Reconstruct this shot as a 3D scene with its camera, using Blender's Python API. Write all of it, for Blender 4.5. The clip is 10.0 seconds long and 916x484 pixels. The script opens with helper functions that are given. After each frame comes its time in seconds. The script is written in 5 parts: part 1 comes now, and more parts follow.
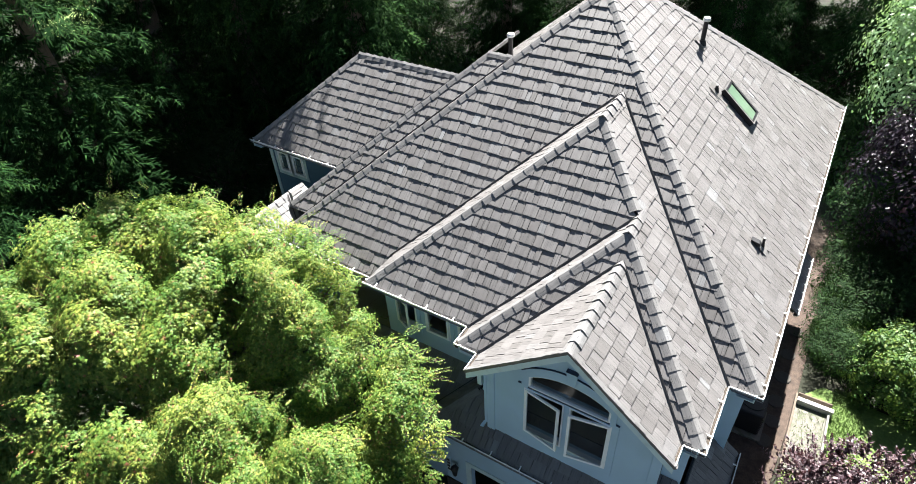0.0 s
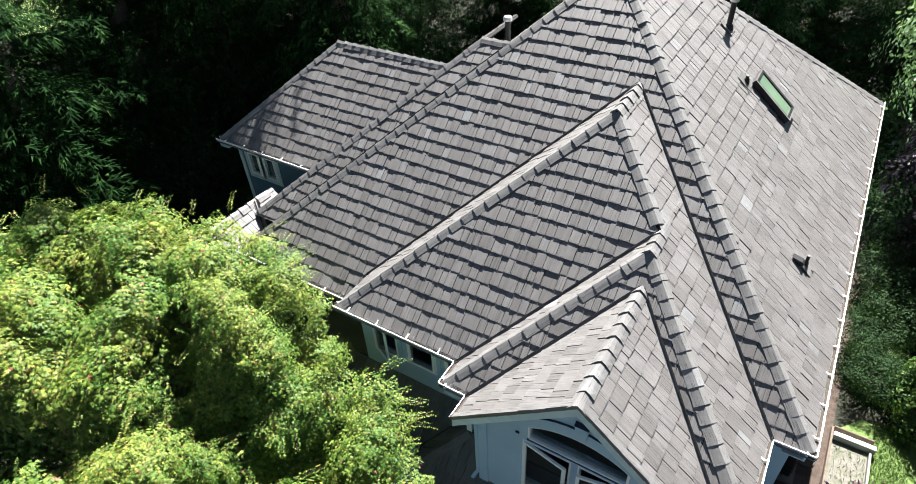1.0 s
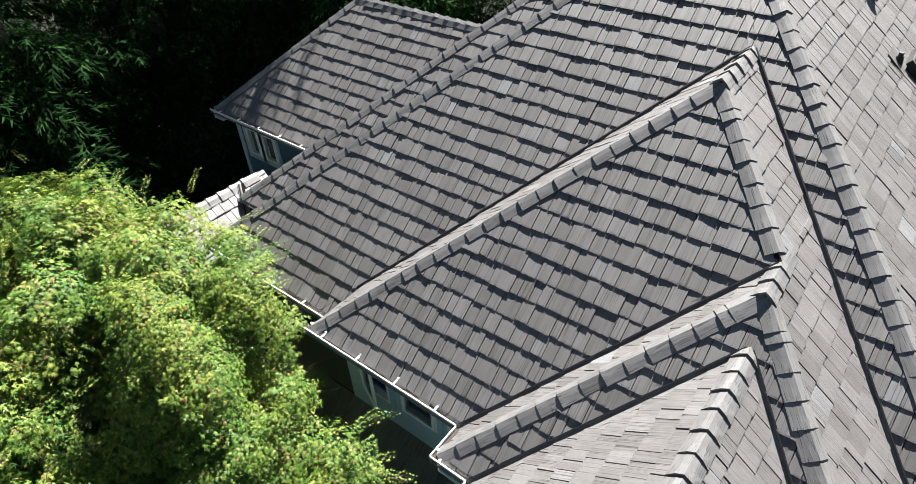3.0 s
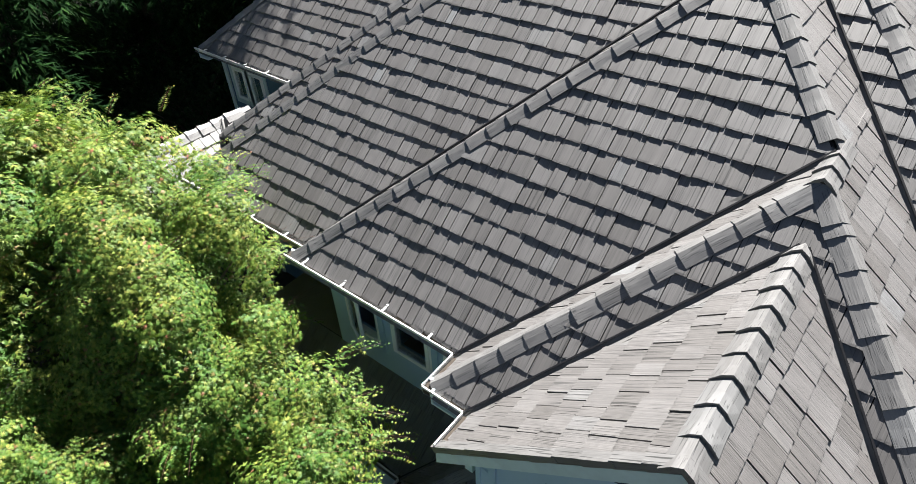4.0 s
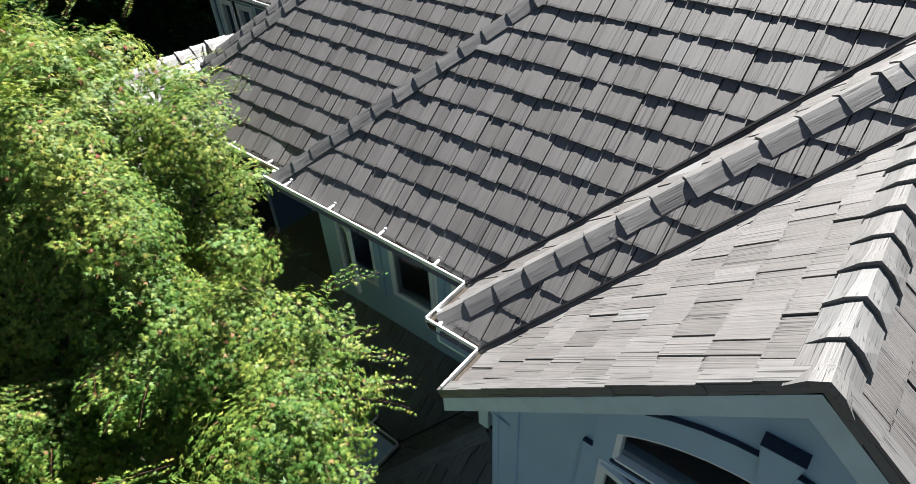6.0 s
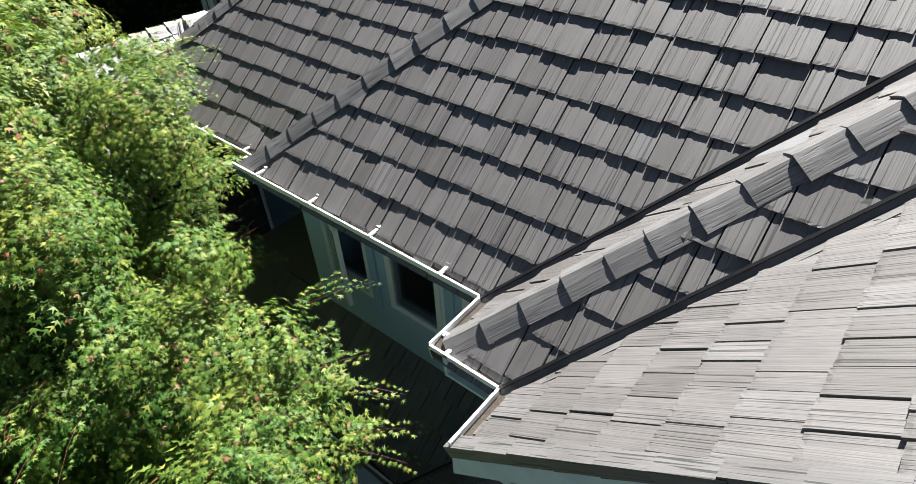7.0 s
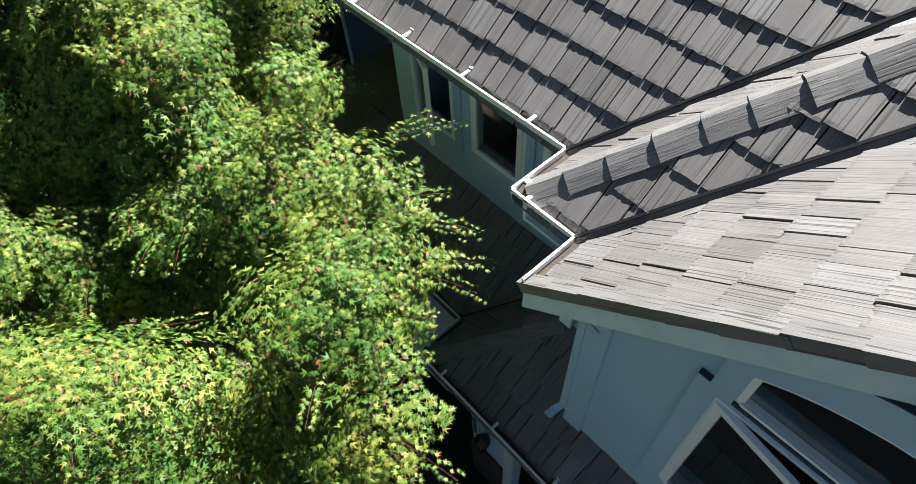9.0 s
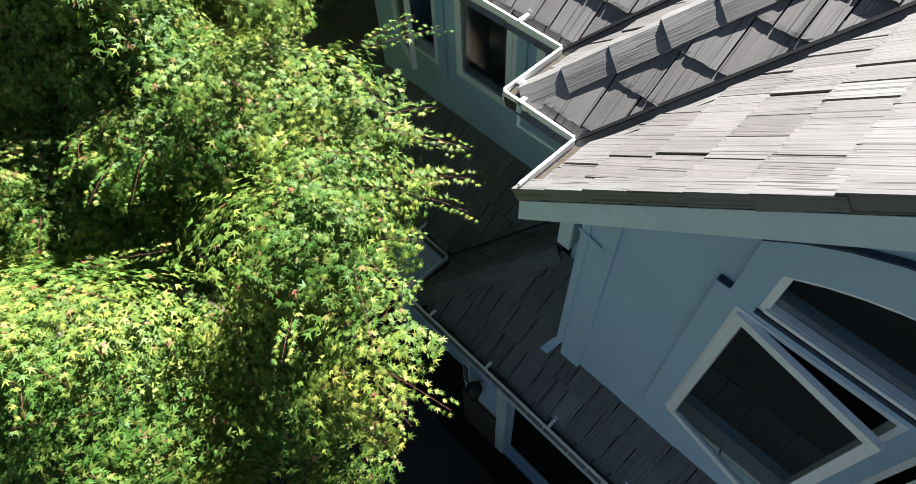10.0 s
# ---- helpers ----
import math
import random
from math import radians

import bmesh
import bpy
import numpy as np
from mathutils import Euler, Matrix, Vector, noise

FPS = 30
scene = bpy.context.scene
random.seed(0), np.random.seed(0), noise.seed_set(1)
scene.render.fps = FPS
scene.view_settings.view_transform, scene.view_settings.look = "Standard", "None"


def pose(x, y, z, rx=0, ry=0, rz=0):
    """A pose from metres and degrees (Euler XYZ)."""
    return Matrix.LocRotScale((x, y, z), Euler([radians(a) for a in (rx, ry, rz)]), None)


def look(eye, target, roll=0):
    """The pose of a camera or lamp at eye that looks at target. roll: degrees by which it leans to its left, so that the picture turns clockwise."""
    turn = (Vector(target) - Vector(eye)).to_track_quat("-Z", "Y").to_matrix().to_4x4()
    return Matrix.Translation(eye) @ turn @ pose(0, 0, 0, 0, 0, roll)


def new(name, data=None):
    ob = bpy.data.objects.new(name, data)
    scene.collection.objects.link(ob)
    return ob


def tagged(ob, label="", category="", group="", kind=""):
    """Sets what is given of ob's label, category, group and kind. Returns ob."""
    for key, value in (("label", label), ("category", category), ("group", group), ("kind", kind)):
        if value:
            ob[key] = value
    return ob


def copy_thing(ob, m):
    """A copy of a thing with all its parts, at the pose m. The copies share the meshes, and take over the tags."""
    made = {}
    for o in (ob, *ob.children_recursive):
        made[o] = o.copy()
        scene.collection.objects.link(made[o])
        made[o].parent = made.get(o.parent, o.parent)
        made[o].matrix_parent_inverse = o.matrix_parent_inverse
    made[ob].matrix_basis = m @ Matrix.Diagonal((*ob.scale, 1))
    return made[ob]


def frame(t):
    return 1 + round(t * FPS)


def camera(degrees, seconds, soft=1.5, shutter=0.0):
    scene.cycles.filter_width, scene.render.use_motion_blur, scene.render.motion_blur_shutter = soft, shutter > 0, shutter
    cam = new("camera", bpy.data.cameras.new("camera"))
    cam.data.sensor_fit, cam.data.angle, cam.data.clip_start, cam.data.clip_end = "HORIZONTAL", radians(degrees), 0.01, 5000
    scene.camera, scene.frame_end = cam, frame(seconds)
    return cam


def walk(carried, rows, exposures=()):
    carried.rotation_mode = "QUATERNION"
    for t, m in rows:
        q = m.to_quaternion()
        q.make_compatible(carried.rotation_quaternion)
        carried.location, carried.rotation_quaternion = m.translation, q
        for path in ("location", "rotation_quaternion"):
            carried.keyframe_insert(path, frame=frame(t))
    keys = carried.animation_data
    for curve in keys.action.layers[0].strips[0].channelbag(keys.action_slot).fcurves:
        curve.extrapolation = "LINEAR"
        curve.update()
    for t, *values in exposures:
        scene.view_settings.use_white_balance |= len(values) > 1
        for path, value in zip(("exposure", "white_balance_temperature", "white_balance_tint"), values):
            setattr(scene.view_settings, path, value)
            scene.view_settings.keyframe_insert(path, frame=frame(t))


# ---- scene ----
cam = camera(73.45, 10.0, soft=0.75)
# seconds, eye, pitch above the horizon, roll, yaw
PATH = [
    (0, -0.221, 2.791, 14.188, -40.10, -3.56, 33.85),
    (0.5, -0.611, 3.597, 13.656, -39.98, -3.56, 33.85),
    (1, -0.929, 4.299, 13.158, -40.03, -3.56, 33.88),
    (1.5, -1.235, 4.936, 12.786, -39.89, -3.44, 36.33),
    (2, -1.521, 5.549, 12.453, -39.63, -3.41, 38.43),
    (2.2, -1.642, 5.783, 12.294, -39.60, -3.36, 38.73),
    (3.3, -2.017, 6.469, 10.903, -39.29, -2.69, 39.39),
    (3.5, -2.036, 6.469, 10.635, -39.33, -2.54, 39.29),
    (4, -2.017, 6.501, 9.992, -39.54, -2.67, 39.79),
    (4.5, -2.017, 6.464, 9.463, -39.83, -2.49, 39.85),
    (5, -2.011, 6.407, 9.098, -40.26, -2.41, 39.96),
    (5.5, -2.067, 6.434, 8.896, -40.42, -2.50, 40.19),
    (5.7, -2.162, 6.526, 8.874, -40.38, -2.55, 40.21),
    (6.8, -2.928, 7.406, 8.005, -40.16, -3.25, 41.61),
    (7, -2.969, 7.418, 7.967, -40.08, -3.25, 41.39),
    (7.5, -3.012, 7.403, 7.987, -40.07, -3.34, 42.81),
    (8, -3.004, 7.366, 7.998, -39.87, -3.68, 48.68),
    (8.5, -2.991, 7.295, 7.989, -45.80, -3.75, 50.23),
    (9, -2.974, 7.249, 8.026, -53.38, -4.19, 51.34),
    (9.5, -2.956, 7.223, 7.954, -55.81, -4.44, 51.72),
    (10, -2.963, 7.187, 7.557, -56.28, -3.86, 49.34),
]
walk(cam, [(t, pose(x, y, z, 0, 0, yaw) @ pose(0, 0, 0, 90 + pitch) @ pose(0, 0, 0, 0, 0, roll)) for t, x, y, z, pitch, roll, yaw in PATH],
     exposures=[(0, 2.75), (1.0, 2.5), (2.0, 2.35), (3.5, 2.22), (5.5, 2.14), (7.5, 1.96), (8.5, 2.08), (10, 2.38)])

# ---- light ----
SUN_DIR = Vector((-0.135, 0.605, 0.786)).normalized()
world = bpy.data.worlds.new("sky")
scene.world = world
world.use_nodes = True
sky = world.node_tree.nodes.new("ShaderNodeTexSky")
sky.sky_type = "NISHITA"
sky.sun_disc = False
sky.sun_elevation = math.asin(SUN_DIR.z)
sky.sun_rotation = math.atan2(SUN_DIR.x, SUN_DIR.y)
world.node_tree.links.new(sky.outputs[0], world.node_tree.nodes["Background"].inputs[0])
world.node_tree.nodes["Background"].inputs[1].default_value = 0.0185
sun_data = bpy.data.lights.new("sun", "SUN")
sun_data.energy, sun_data.angle, sun_data.color = 5.0, radians(0.53), (1.0, 0.978, 0.938)
new("sun", sun_data).matrix_world = look(SUN_DIR * 60, (0, 0, 0))


# ---- materials ----
def mat(name, base, rough=0.7, metal=0.0, vary=0.12, scale=6.0, bump=0.0, bump_scale=60.0, dark=None, dark_amount=0.0, dark_scale=1.2, spec=0.4, per_piece=0.0):
    """A surface with colour variation at two scales, optional stains, piece-to-piece variation and fine relief."""
    m = bpy.data.materials.new(name)
    m.use_nodes = True
    nt = m.node_tree
    b = nt.nodes["Principled BSDF"]
    b.inputs["Roughness"].default_value = rough
    b.inputs["Metallic"].default_value = metal
    b.inputs["Specular IOR Level"].default_value = spec
    tc = nt.nodes.new("ShaderNodeTexCoord")
    n1 = nt.nodes.new("ShaderNodeTexNoise")
    n1.inputs["Scale"].default_value = scale
    n1.inputs["Detail"].default_value = 6
    nt.links.new(tc.outputs["Object"], n1.inputs["Vector"])
    hsv = nt.nodes.new("ShaderNodeHueSaturation")
    hsv.inputs["Color"].default_value = (*base, 1)
    mr = nt.nodes.new("ShaderNodeMapRange")
    mr.inputs["To Min"].default_value, mr.inputs["To Max"].default_value = 1 - vary * 2, 1 + vary * 2
    nt.links.new(n1.outputs["Fac"], mr.inputs["Value"])
    val = mr.outputs[0]
    if per_piece:
        oi = nt.nodes.new("ShaderNodeObjectInfo")
        geo = nt.nodes.new("ShaderNodeNewGeometry")
        ad = nt.nodes.new("ShaderNodeMath")
        ad.operation = "ADD"
        nt.links.new(oi.outputs["Random"], ad.inputs[0])
        nt.links.new(geo.outputs["Random Per Island"], ad.inputs[1])
        fr = nt.nodes.new("ShaderNodeMath")
        fr.operation = "FRACT"
        nt.links.new(ad.outputs[0], fr.inputs[0])
        pr = nt.nodes.new("ShaderNodeMapRange")
        pr.inputs["To Min"].default_value, pr.inputs["To Max"].default_value = 1 - per_piece, 1 + per_piece
        nt.links.new(fr.outputs[0], pr.inputs["Value"])
        mu = nt.nodes.new("ShaderNodeMath")
        mu.operation = "MULTIPLY"
        nt.links.new(val, mu.inputs[0])
        nt.links.new(pr.outputs[0], mu.inputs[1])
        val = mu.outputs[0]
    nt.links.new(val, hsv.inputs["Value"])
    col = hsv.outputs[0]
    if dark:
        n2 = nt.nodes.new("ShaderNodeTexNoise")
        n2.inputs["Scale"].default_value = dark_scale
        n2.inputs["Detail"].default_value = 8
        nt.links.new(tc.outputs["Object"], n2.inputs["Vector"])
        rp = nt.nodes.new("ShaderNodeMapRange")
        rp.inputs["From Min"].default_value, rp.inputs["From Max"].default_value = 0.45, 0.7
        rp.inputs["To Max"].default_value = dark_amount
        nt.links.new(n2.outputs["Fac"], rp.inputs["Value"])
        mx = nt.nodes.new("ShaderNodeMixRGB")
        mx.inputs[2].default_value = (*dark, 1)
        nt.links.new(rp.outputs[0], mx.inputs[0])
        nt.links.new(col, mx.inputs[1])
        col = mx.outputs[0]
    nt.links.new(col, b.inputs["Base Color"])
    if bump:
        n3 = nt.nodes.new("ShaderNodeTexNoise")
        n3.inputs["Scale"].default_value = bump_scale
        n3.inputs["Detail"].default_value = 5
        nt.links.new(tc.outputs["Object"], n3.inputs["Vector"])
        bp = nt.nodes.new("ShaderNodeBump")
        bp.inputs["Strength"].default_value = bump
        bp.inputs["Distance"].default_value = 0.01
        nt.links.new(n3.outputs["Fac"], bp.inputs["Height"])
        nt.links.new(bp.outputs[0], b.inputs["Normal"])
    return m


def shake_material(name, grain, deep=1.0, tone=1.0, spread=1.0):
    """Composite shake: grey-brown, split-wood grain along local y (grain 'y') or x, each piece with its own tone."""
    m = bpy.data.materials.new(name)
    m.use_nodes = True
    nt = m.node_tree
    N, L = nt.nodes.new, nt.links.new
    b = nt.nodes["Principled BSDF"]
    b.inputs["Roughness"].default_value = 0.55
    b.inputs["Specular IOR Level"].default_value = 1.0
    tc, oi, geo = N("ShaderNodeTexCoord"), N("ShaderNodeObjectInfo"), N("ShaderNodeNewGeometry")
    rnd = N("ShaderNodeMath")
    rnd.operation = "ADD"
    L(oi.outputs["Random"], rnd.inputs[0])
    L(geo.outputs["Random Per Island"], rnd.inputs[1])
    fr = N("ShaderNodeMath")
    fr.operation = "FRACT"
    L(rnd.outputs[0], fr.inputs[0])
    off = N("ShaderNodeCombineXYZ")
    sc = N("ShaderNodeMath")
    sc.operation = "MULTIPLY"
    sc.inputs[1].default_value = 37.0
    L(rnd.outputs[0], sc.inputs[0])
    L(sc.outputs[0], off.inputs[0])
    L(sc.outputs[0], off.inputs[1])
    ad = N("ShaderNodeVectorMath")
    L(tc.outputs["Object"], ad.inputs[0])
    L(off.outputs[0], ad.inputs[1])

    def noise(sx, sy, sz, detail):
        mp = N("ShaderNodeMapping")
        mp.inputs["Scale"].default_value = (sx, sy, 3.0) if grain == "y" else (sy, sx, sx)
        L(ad.outputs[0], mp.inputs["Vector"])
        n = N("ShaderNodeTexNoise")
        n.inputs["Scale"].default_value = 1.0
        n.inputs["Detail"].default_value = detail
        n.inputs["Roughness"].default_value = 0.6
        L(mp.outputs[0], n.inputs["Vector"])
        return n.outputs["Fac"]

    fine, coarse, blotch = noise(125, 1.1, 125, 3), noise(45, 0.6, 45, 2), noise(7, 4, 7, 3)
    ramp = N("ShaderNodeValToRGB")
    tones = [(0.0, (0.080, 0.074, 0.071)), (0.5, (0.100, 0.094, 0.092)), (0.95, (0.118, 0.112, 0.110)), (0.99, (0.128, 0.127, 0.128)), (1.0, (0.160, 0.163, 0.167))]
    els = ramp.color_ramp.elements
    for k, (pos, c) in enumerate(tones):
        e = els[k] if k == 0 else els.new(pos) if k < len(tones) - 1 else els[len(tones) - 1]
        e.position, e.color = pos, (*((0.097 + (v - 0.097) * spread) * tone for v in c), 1)
    L(fr.outputs[0], ramp.inputs[0])
    mixed = N("ShaderNodeMath")
    mixed.operation = "MULTIPLY_ADD"
    mixed.inputs[1].default_value = 0.5
    L(coarse, mixed.inputs[0])
    L(fine, mixed.inputs[2])
    # some pieces are deeply ribbed, others nearly smooth
    ribbed = N("ShaderNodeMath")
    ribbed.operation = "FRACT"
    r7 = N("ShaderNodeMath")
    r7.operation = "MULTIPLY"
    r7.inputs[1].default_value = 7.31
    L(fr.outputs[0], r7.inputs[0])
    L(r7.outputs[0], ribbed.inputs[0])
    low, high = N("ShaderNodeMapRange"), N("ShaderNodeMapRange")
    low.inputs["To Min"].default_value, low.inputs["To Max"].default_value = 1 - 0.18 * deep, 1 - 0.60 * deep
    high.inputs["To Min"].default_value, high.inputs["To Max"].default_value = 1 + 0.16 * deep, 1 + 0.50 * deep
    L(ribbed.outputs[0], low.inputs["Value"])
    L(ribbed.outputs[0], high.inputs["Value"])
    mr = N("ShaderNodeMapRange")
    mr.inputs["From Min"].default_value, mr.inputs["From Max"].default_value = 0.48, 1.02
    L(low.outputs[0], mr.inputs["To Min"])
    L(high.outputs[0], mr.inputs["To Max"])
    L(mixed.outputs[0], mr.inputs["Value"])
    mr2 = N("ShaderNodeMapRange")
    mr2.inputs["From Min"].default_value, mr2.inputs["From Max"].default_value = 0.3, 0.7
    mr2.inputs["To Min"].default_value, mr2.inputs["To Max"].default_value = 0.86, 1.12
    L(blotch, mr2.inputs["Value"])
    mul = N("ShaderNodeMath")
    mul.operation = "MULTIPLY"
    L(mr.outputs[0], mul.inputs[0])
    L(mr2.outputs[0], mul.inputs[1])
    # narrow dark checks along the grain
    split = N("ShaderNodeMapRange")
    split.inputs["From Min"].default_value, split.inputs["From Max"].default_value = 0.27, 0.35
    split.inputs["To Min"].default_value, split.inputs["To Max"].default_value = 0.28, 1.0
    L(noise(130, 0.7, 130, 0), split.inputs["Value"])
    mul2 = N("ShaderNodeMath")
    mul2.operation = "MULTIPLY"
    L(mul.outputs[0], mul2.inputs[0])
    L(split.outputs[0], mul2.inputs[1])
    hsv = N("ShaderNodeHueSaturation")
    L(ramp.outputs[0], hsv.inputs["Color"])
    L(mul2.outputs[0], hsv.inputs["Value"])
    L(hsv.outputs[0], b.inputs["Base Color"])
    height = N("ShaderNodeMath")
    height.operation = "MULTIPLY_ADD"
    height.inputs[1].default_value = 0.6
    L(split.outputs[0], height.inputs[0])
    L(mixed.outputs[0], height.inputs[2])
    bp = N("ShaderNodeBump")
    bp.inputs["Strength"].default_value = 0.8 * deep
    bp.inputs["Distance"].default_value = 0.006
    L(height.outputs[0], bp.inputs["Height"])
    L(bp.outputs[0], b.inputs["Normal"])
    return m


def leaf_material(name, ramp_colours, gloss=0.45, through_colour=(0.3, 0.5, 0.05), through_amount=0.3, hue=0.015, spec=0.35):
    m = bpy.data.materials.new(name)
    m.use_nodes = True
    nt = m.node_tree
    N, L = nt.nodes.new, nt.links.new
    b = nt.nodes["Principled BSDF"]
    b.inputs["Roughness"].default_value = gloss
    b.inputs["Specular IOR Level"].default_value = spec
    geo, oi, tc = N("ShaderNodeNewGeometry"), N("ShaderNodeObjectInfo"), N("ShaderNodeTexCoord")
    ramp = N("ShaderNodeValToRGB")
    els = ramp.color_ramp.elements
    els[0].position, els[0].color = ramp_colours[0][0], (*ramp_colours[0][1], 1)
    els[1].position, els[1].color = ramp_colours[-1][0], (*ramp_colours[-1][1], 1)
    for pos, c in ramp_colours[1:-1]:
        els.new(pos).color = (*c, 1)
    L(geo.outputs["Random Per Island"], ramp.inputs[0])
    nz = N("ShaderNodeTexNoise")
    nz.inputs["Scale"].default_value = 0.9
    nz.inputs["Detail"].default_value = 3
    L(tc.outputs["Object"], nz.inputs["Vector"])
    mr = N("ShaderNodeMapRange")
    mr.inputs["From Min"].default_value, mr.inputs["From Max"].default_value = 0.3, 0.7
    mr.inputs["To Min"].default_value, mr.inputs["To Max"].default_value = 0.75, 1.25
    L(nz.outputs["Fac"], mr.inputs["Value"])
    hsv = N("ShaderNodeHueSaturation")
    L(ramp.outputs[0], hsv.inputs["Color"])
    L(mr.outputs[0], hsv.inputs["Value"])
    # broad drift towards yellow new growth
    nh = N("ShaderNodeTexNoise")
    nh.inputs["Scale"].default_value = 0.9
    L(tc.outputs["Object"], nh.inputs["Vector"])
    mh = N("ShaderNodeMapRange")
    mh.inputs["From Min"].default_value, mh.inputs["From Max"].default_value = 0.35, 0.65
    mh.inputs["To Min"].default_value, mh.inputs["To Max"].default_value = 0.5 + hue * 0.4, 0.5 - hue
    L(nh.outputs["Fac"], mh.inputs["Value"])
    L(mh.outputs[0], hsv.inputs["Hue"])
    L(hsv.outputs[0], b.inputs["Base Color"])
    tr = N("ShaderNodeBsdfTranslucent")
    tr.inputs[0].default_value = (*through_colour, 1)
    mx = N("ShaderNodeMixShader")
    mx.inputs[0].default_value = through_amount
    L(b.outputs[0], mx.inputs[1])
    L(tr.outputs[0], mx.inputs[2])
    L(mx.outputs[0], nt.nodes["Material Output"].inputs[0])
    return m


def glass_material(name, grey_share):
    m = bpy.data.materials.new(name)
    m.use_nodes = True
    b = m.node_tree.nodes["Principled BSDF"]
    b.inputs["Base Color"].default_value = (0.9, 0.95, 0.95, 1)
    b.inputs["Roughness"].default_value = 0.02
    b.inputs["Transmission Weight"].default_value = 1.0
    b.inputs["IOR"].default_value = 1.45
    # a thin diffuse grey stands in for sky reflected by the pane
    sky_grey = m.node_tree.nodes.new("ShaderNodeBsdfDiffuse")
    sky_grey.inputs[0].default_value = (0.5, 0.52, 0.5, 1)
    mx = m.node_tree.nodes.new("ShaderNodeMixShader")
    mx.inputs[0].default_value = grey_share
    m.node_tree.links.new(b.outputs[0], mx.inputs[1])
    m.node_tree.links.new(sky_grey.outputs[0], mx.inputs[2])
    m.node_tree.links.new(mx.outputs[0], m.node_tree.nodes["Material Output"].inputs[0])
    return m


M_SHAKE, M_CAP = shake_material("composite_shake", "y", 0.72, 1.03), shake_material("composite_cap", "x", 0.4, 1.22, 0.45)
M_DECK = mat("roof_underlay", (0.03, 0.028, 0.027), 0.9, bump=0.3)
M_FLASH = mat("grey_metal_flashing", (0.15, 0.147, 0.143), 0.55, 0.2, vary=0.15, scale=9, dark=(0.05, 0.045, 0.04), dark_amount=0.6, dark_scale=3)
M_WHITE = mat("white_painted_metal", (0.78, 0.79, 0.78), 0.4, vary=0.04, scale=14, dark=(0.35, 0.34, 0.31), dark_amount=0.25, dark_scale=6)
M_TRIM = mat("pale_blue_trim_paint", (0.58, 0.71, 0.73), 0.55, vary=0.05, scale=7, dark=(0.16, 0.19, 0.2), dark_amount=0.2, dark_scale=5, bump=0.1)
M_STUCCO = mat("blue_grey_stucco", (0.41, 0.57, 0.70), 0.75, vary=0.06, scale=1.6, bump=0.35, bump_scale=170, dark=(0.33, 0.47, 0.59), dark_amount=0.4, dark_scale=1.1)
M_SIDING = mat("blue_siding_paint", (0.09, 0.165, 0.24), 0.6, vary=0.06, scale=3, bump=0.1)
M_LEDGE = mat("dark_stained_ledge", (0.035, 0.05, 0.085), 0.8, vary=0.25, scale=30, bump=0.3)
M_VINYL = mat("white_window_vinyl", (0.88, 0.90, 0.90), 0.35, vary=0.04, scale=12)
M_GLASS, M_CLEAR = glass_material("sky_greyed_glass", 0.03), glass_material("clear_window_glass", 0.015)
M_ROOM = mat("dim_room_paint", (0.30, 0.27, 0.23), 0.8, vary=0.08, scale=2)
M_DIRT = mat("gutter_dirt", (0.045, 0.036, 0.028), 0.95, vary=0.4, scale=40, bump=0.8, bump_scale=90)
M_BLACK = mat("black_metal", (0.018, 0.018, 0.02), 0.45, 0.2, vary=0.2, scale=20)
M_GALV = mat("galvanised_metal", (0.62, 0.63, 0.62), 0.4, 0.6, vary=0.12, scale=15)
M_BARK = mat("grey_brown_bark", (0.11, 0.085, 0.065), 0.9, vary=0.3, scale=14, bump=0.9, bump_scale=40)
M_MULCH = mat("bark_mulch", (0.060, 0.042, 0.032), 0.95, vary=0.45, scale=28, bump=1.0, bump_scale=60, dark=(0.022, 0.016, 0.012), dark_amount=0.7, dark_scale=7)
M_SOIL = mat("forest_floor", (0.020, 0.021, 0.012), 0.95, vary=0.4, scale=9, bump=1.0, bump_scale=22, dark=(0.015, 0.02, 0.01), dark_amount=0.7, dark_scale=0.7)
M_LAWN = mat("lawn_grass", (0.09, 0.15, 0.03), 0.8, vary=0.3, scale=13, bump=1.0, bump_scale=80)
M_BEDSOIL = mat("dry_bed_soil", (0.13, 0.122, 0.105), 0.95, vary=0.2, scale=11, bump=0.8, bump_scale=45, dark=(0.05, 0.07, 0.025), dark_amount=0.7, dark_scale=5)
M_TIMBER = mat("weathered_timber", (0.19, 0.185, 0.165), 0.8, vary=0.2, scale=18, bump=0.4)
M_STONE = mat("stepping_stone", (0.052, 0.045, 0.039), 0.85, vary=0.2, scale=16, bump=0.5)
M_CONCRETE = mat("asphalt_drive", (0.042, 0.041, 0.040), 0.85, vary=0.12, scale=5, bump=0.3)
M_MAPLE = leaf_material("maple_leaf", [(0.0, (0.032, 0.080, 0.014)), (0.35, (0.062, 0.132, 0.023)), (0.7, (0.112, 0.180, 0.033)), (0.955, (0.190, 0.218, 0.044)), (0.985, (0.20, 0.14, 0.06)), (1.0, (0.20, 0.065, 0.045))], 0.5, (0.24, 0.38, 0.04), 0.13, 0.035, 0.16)
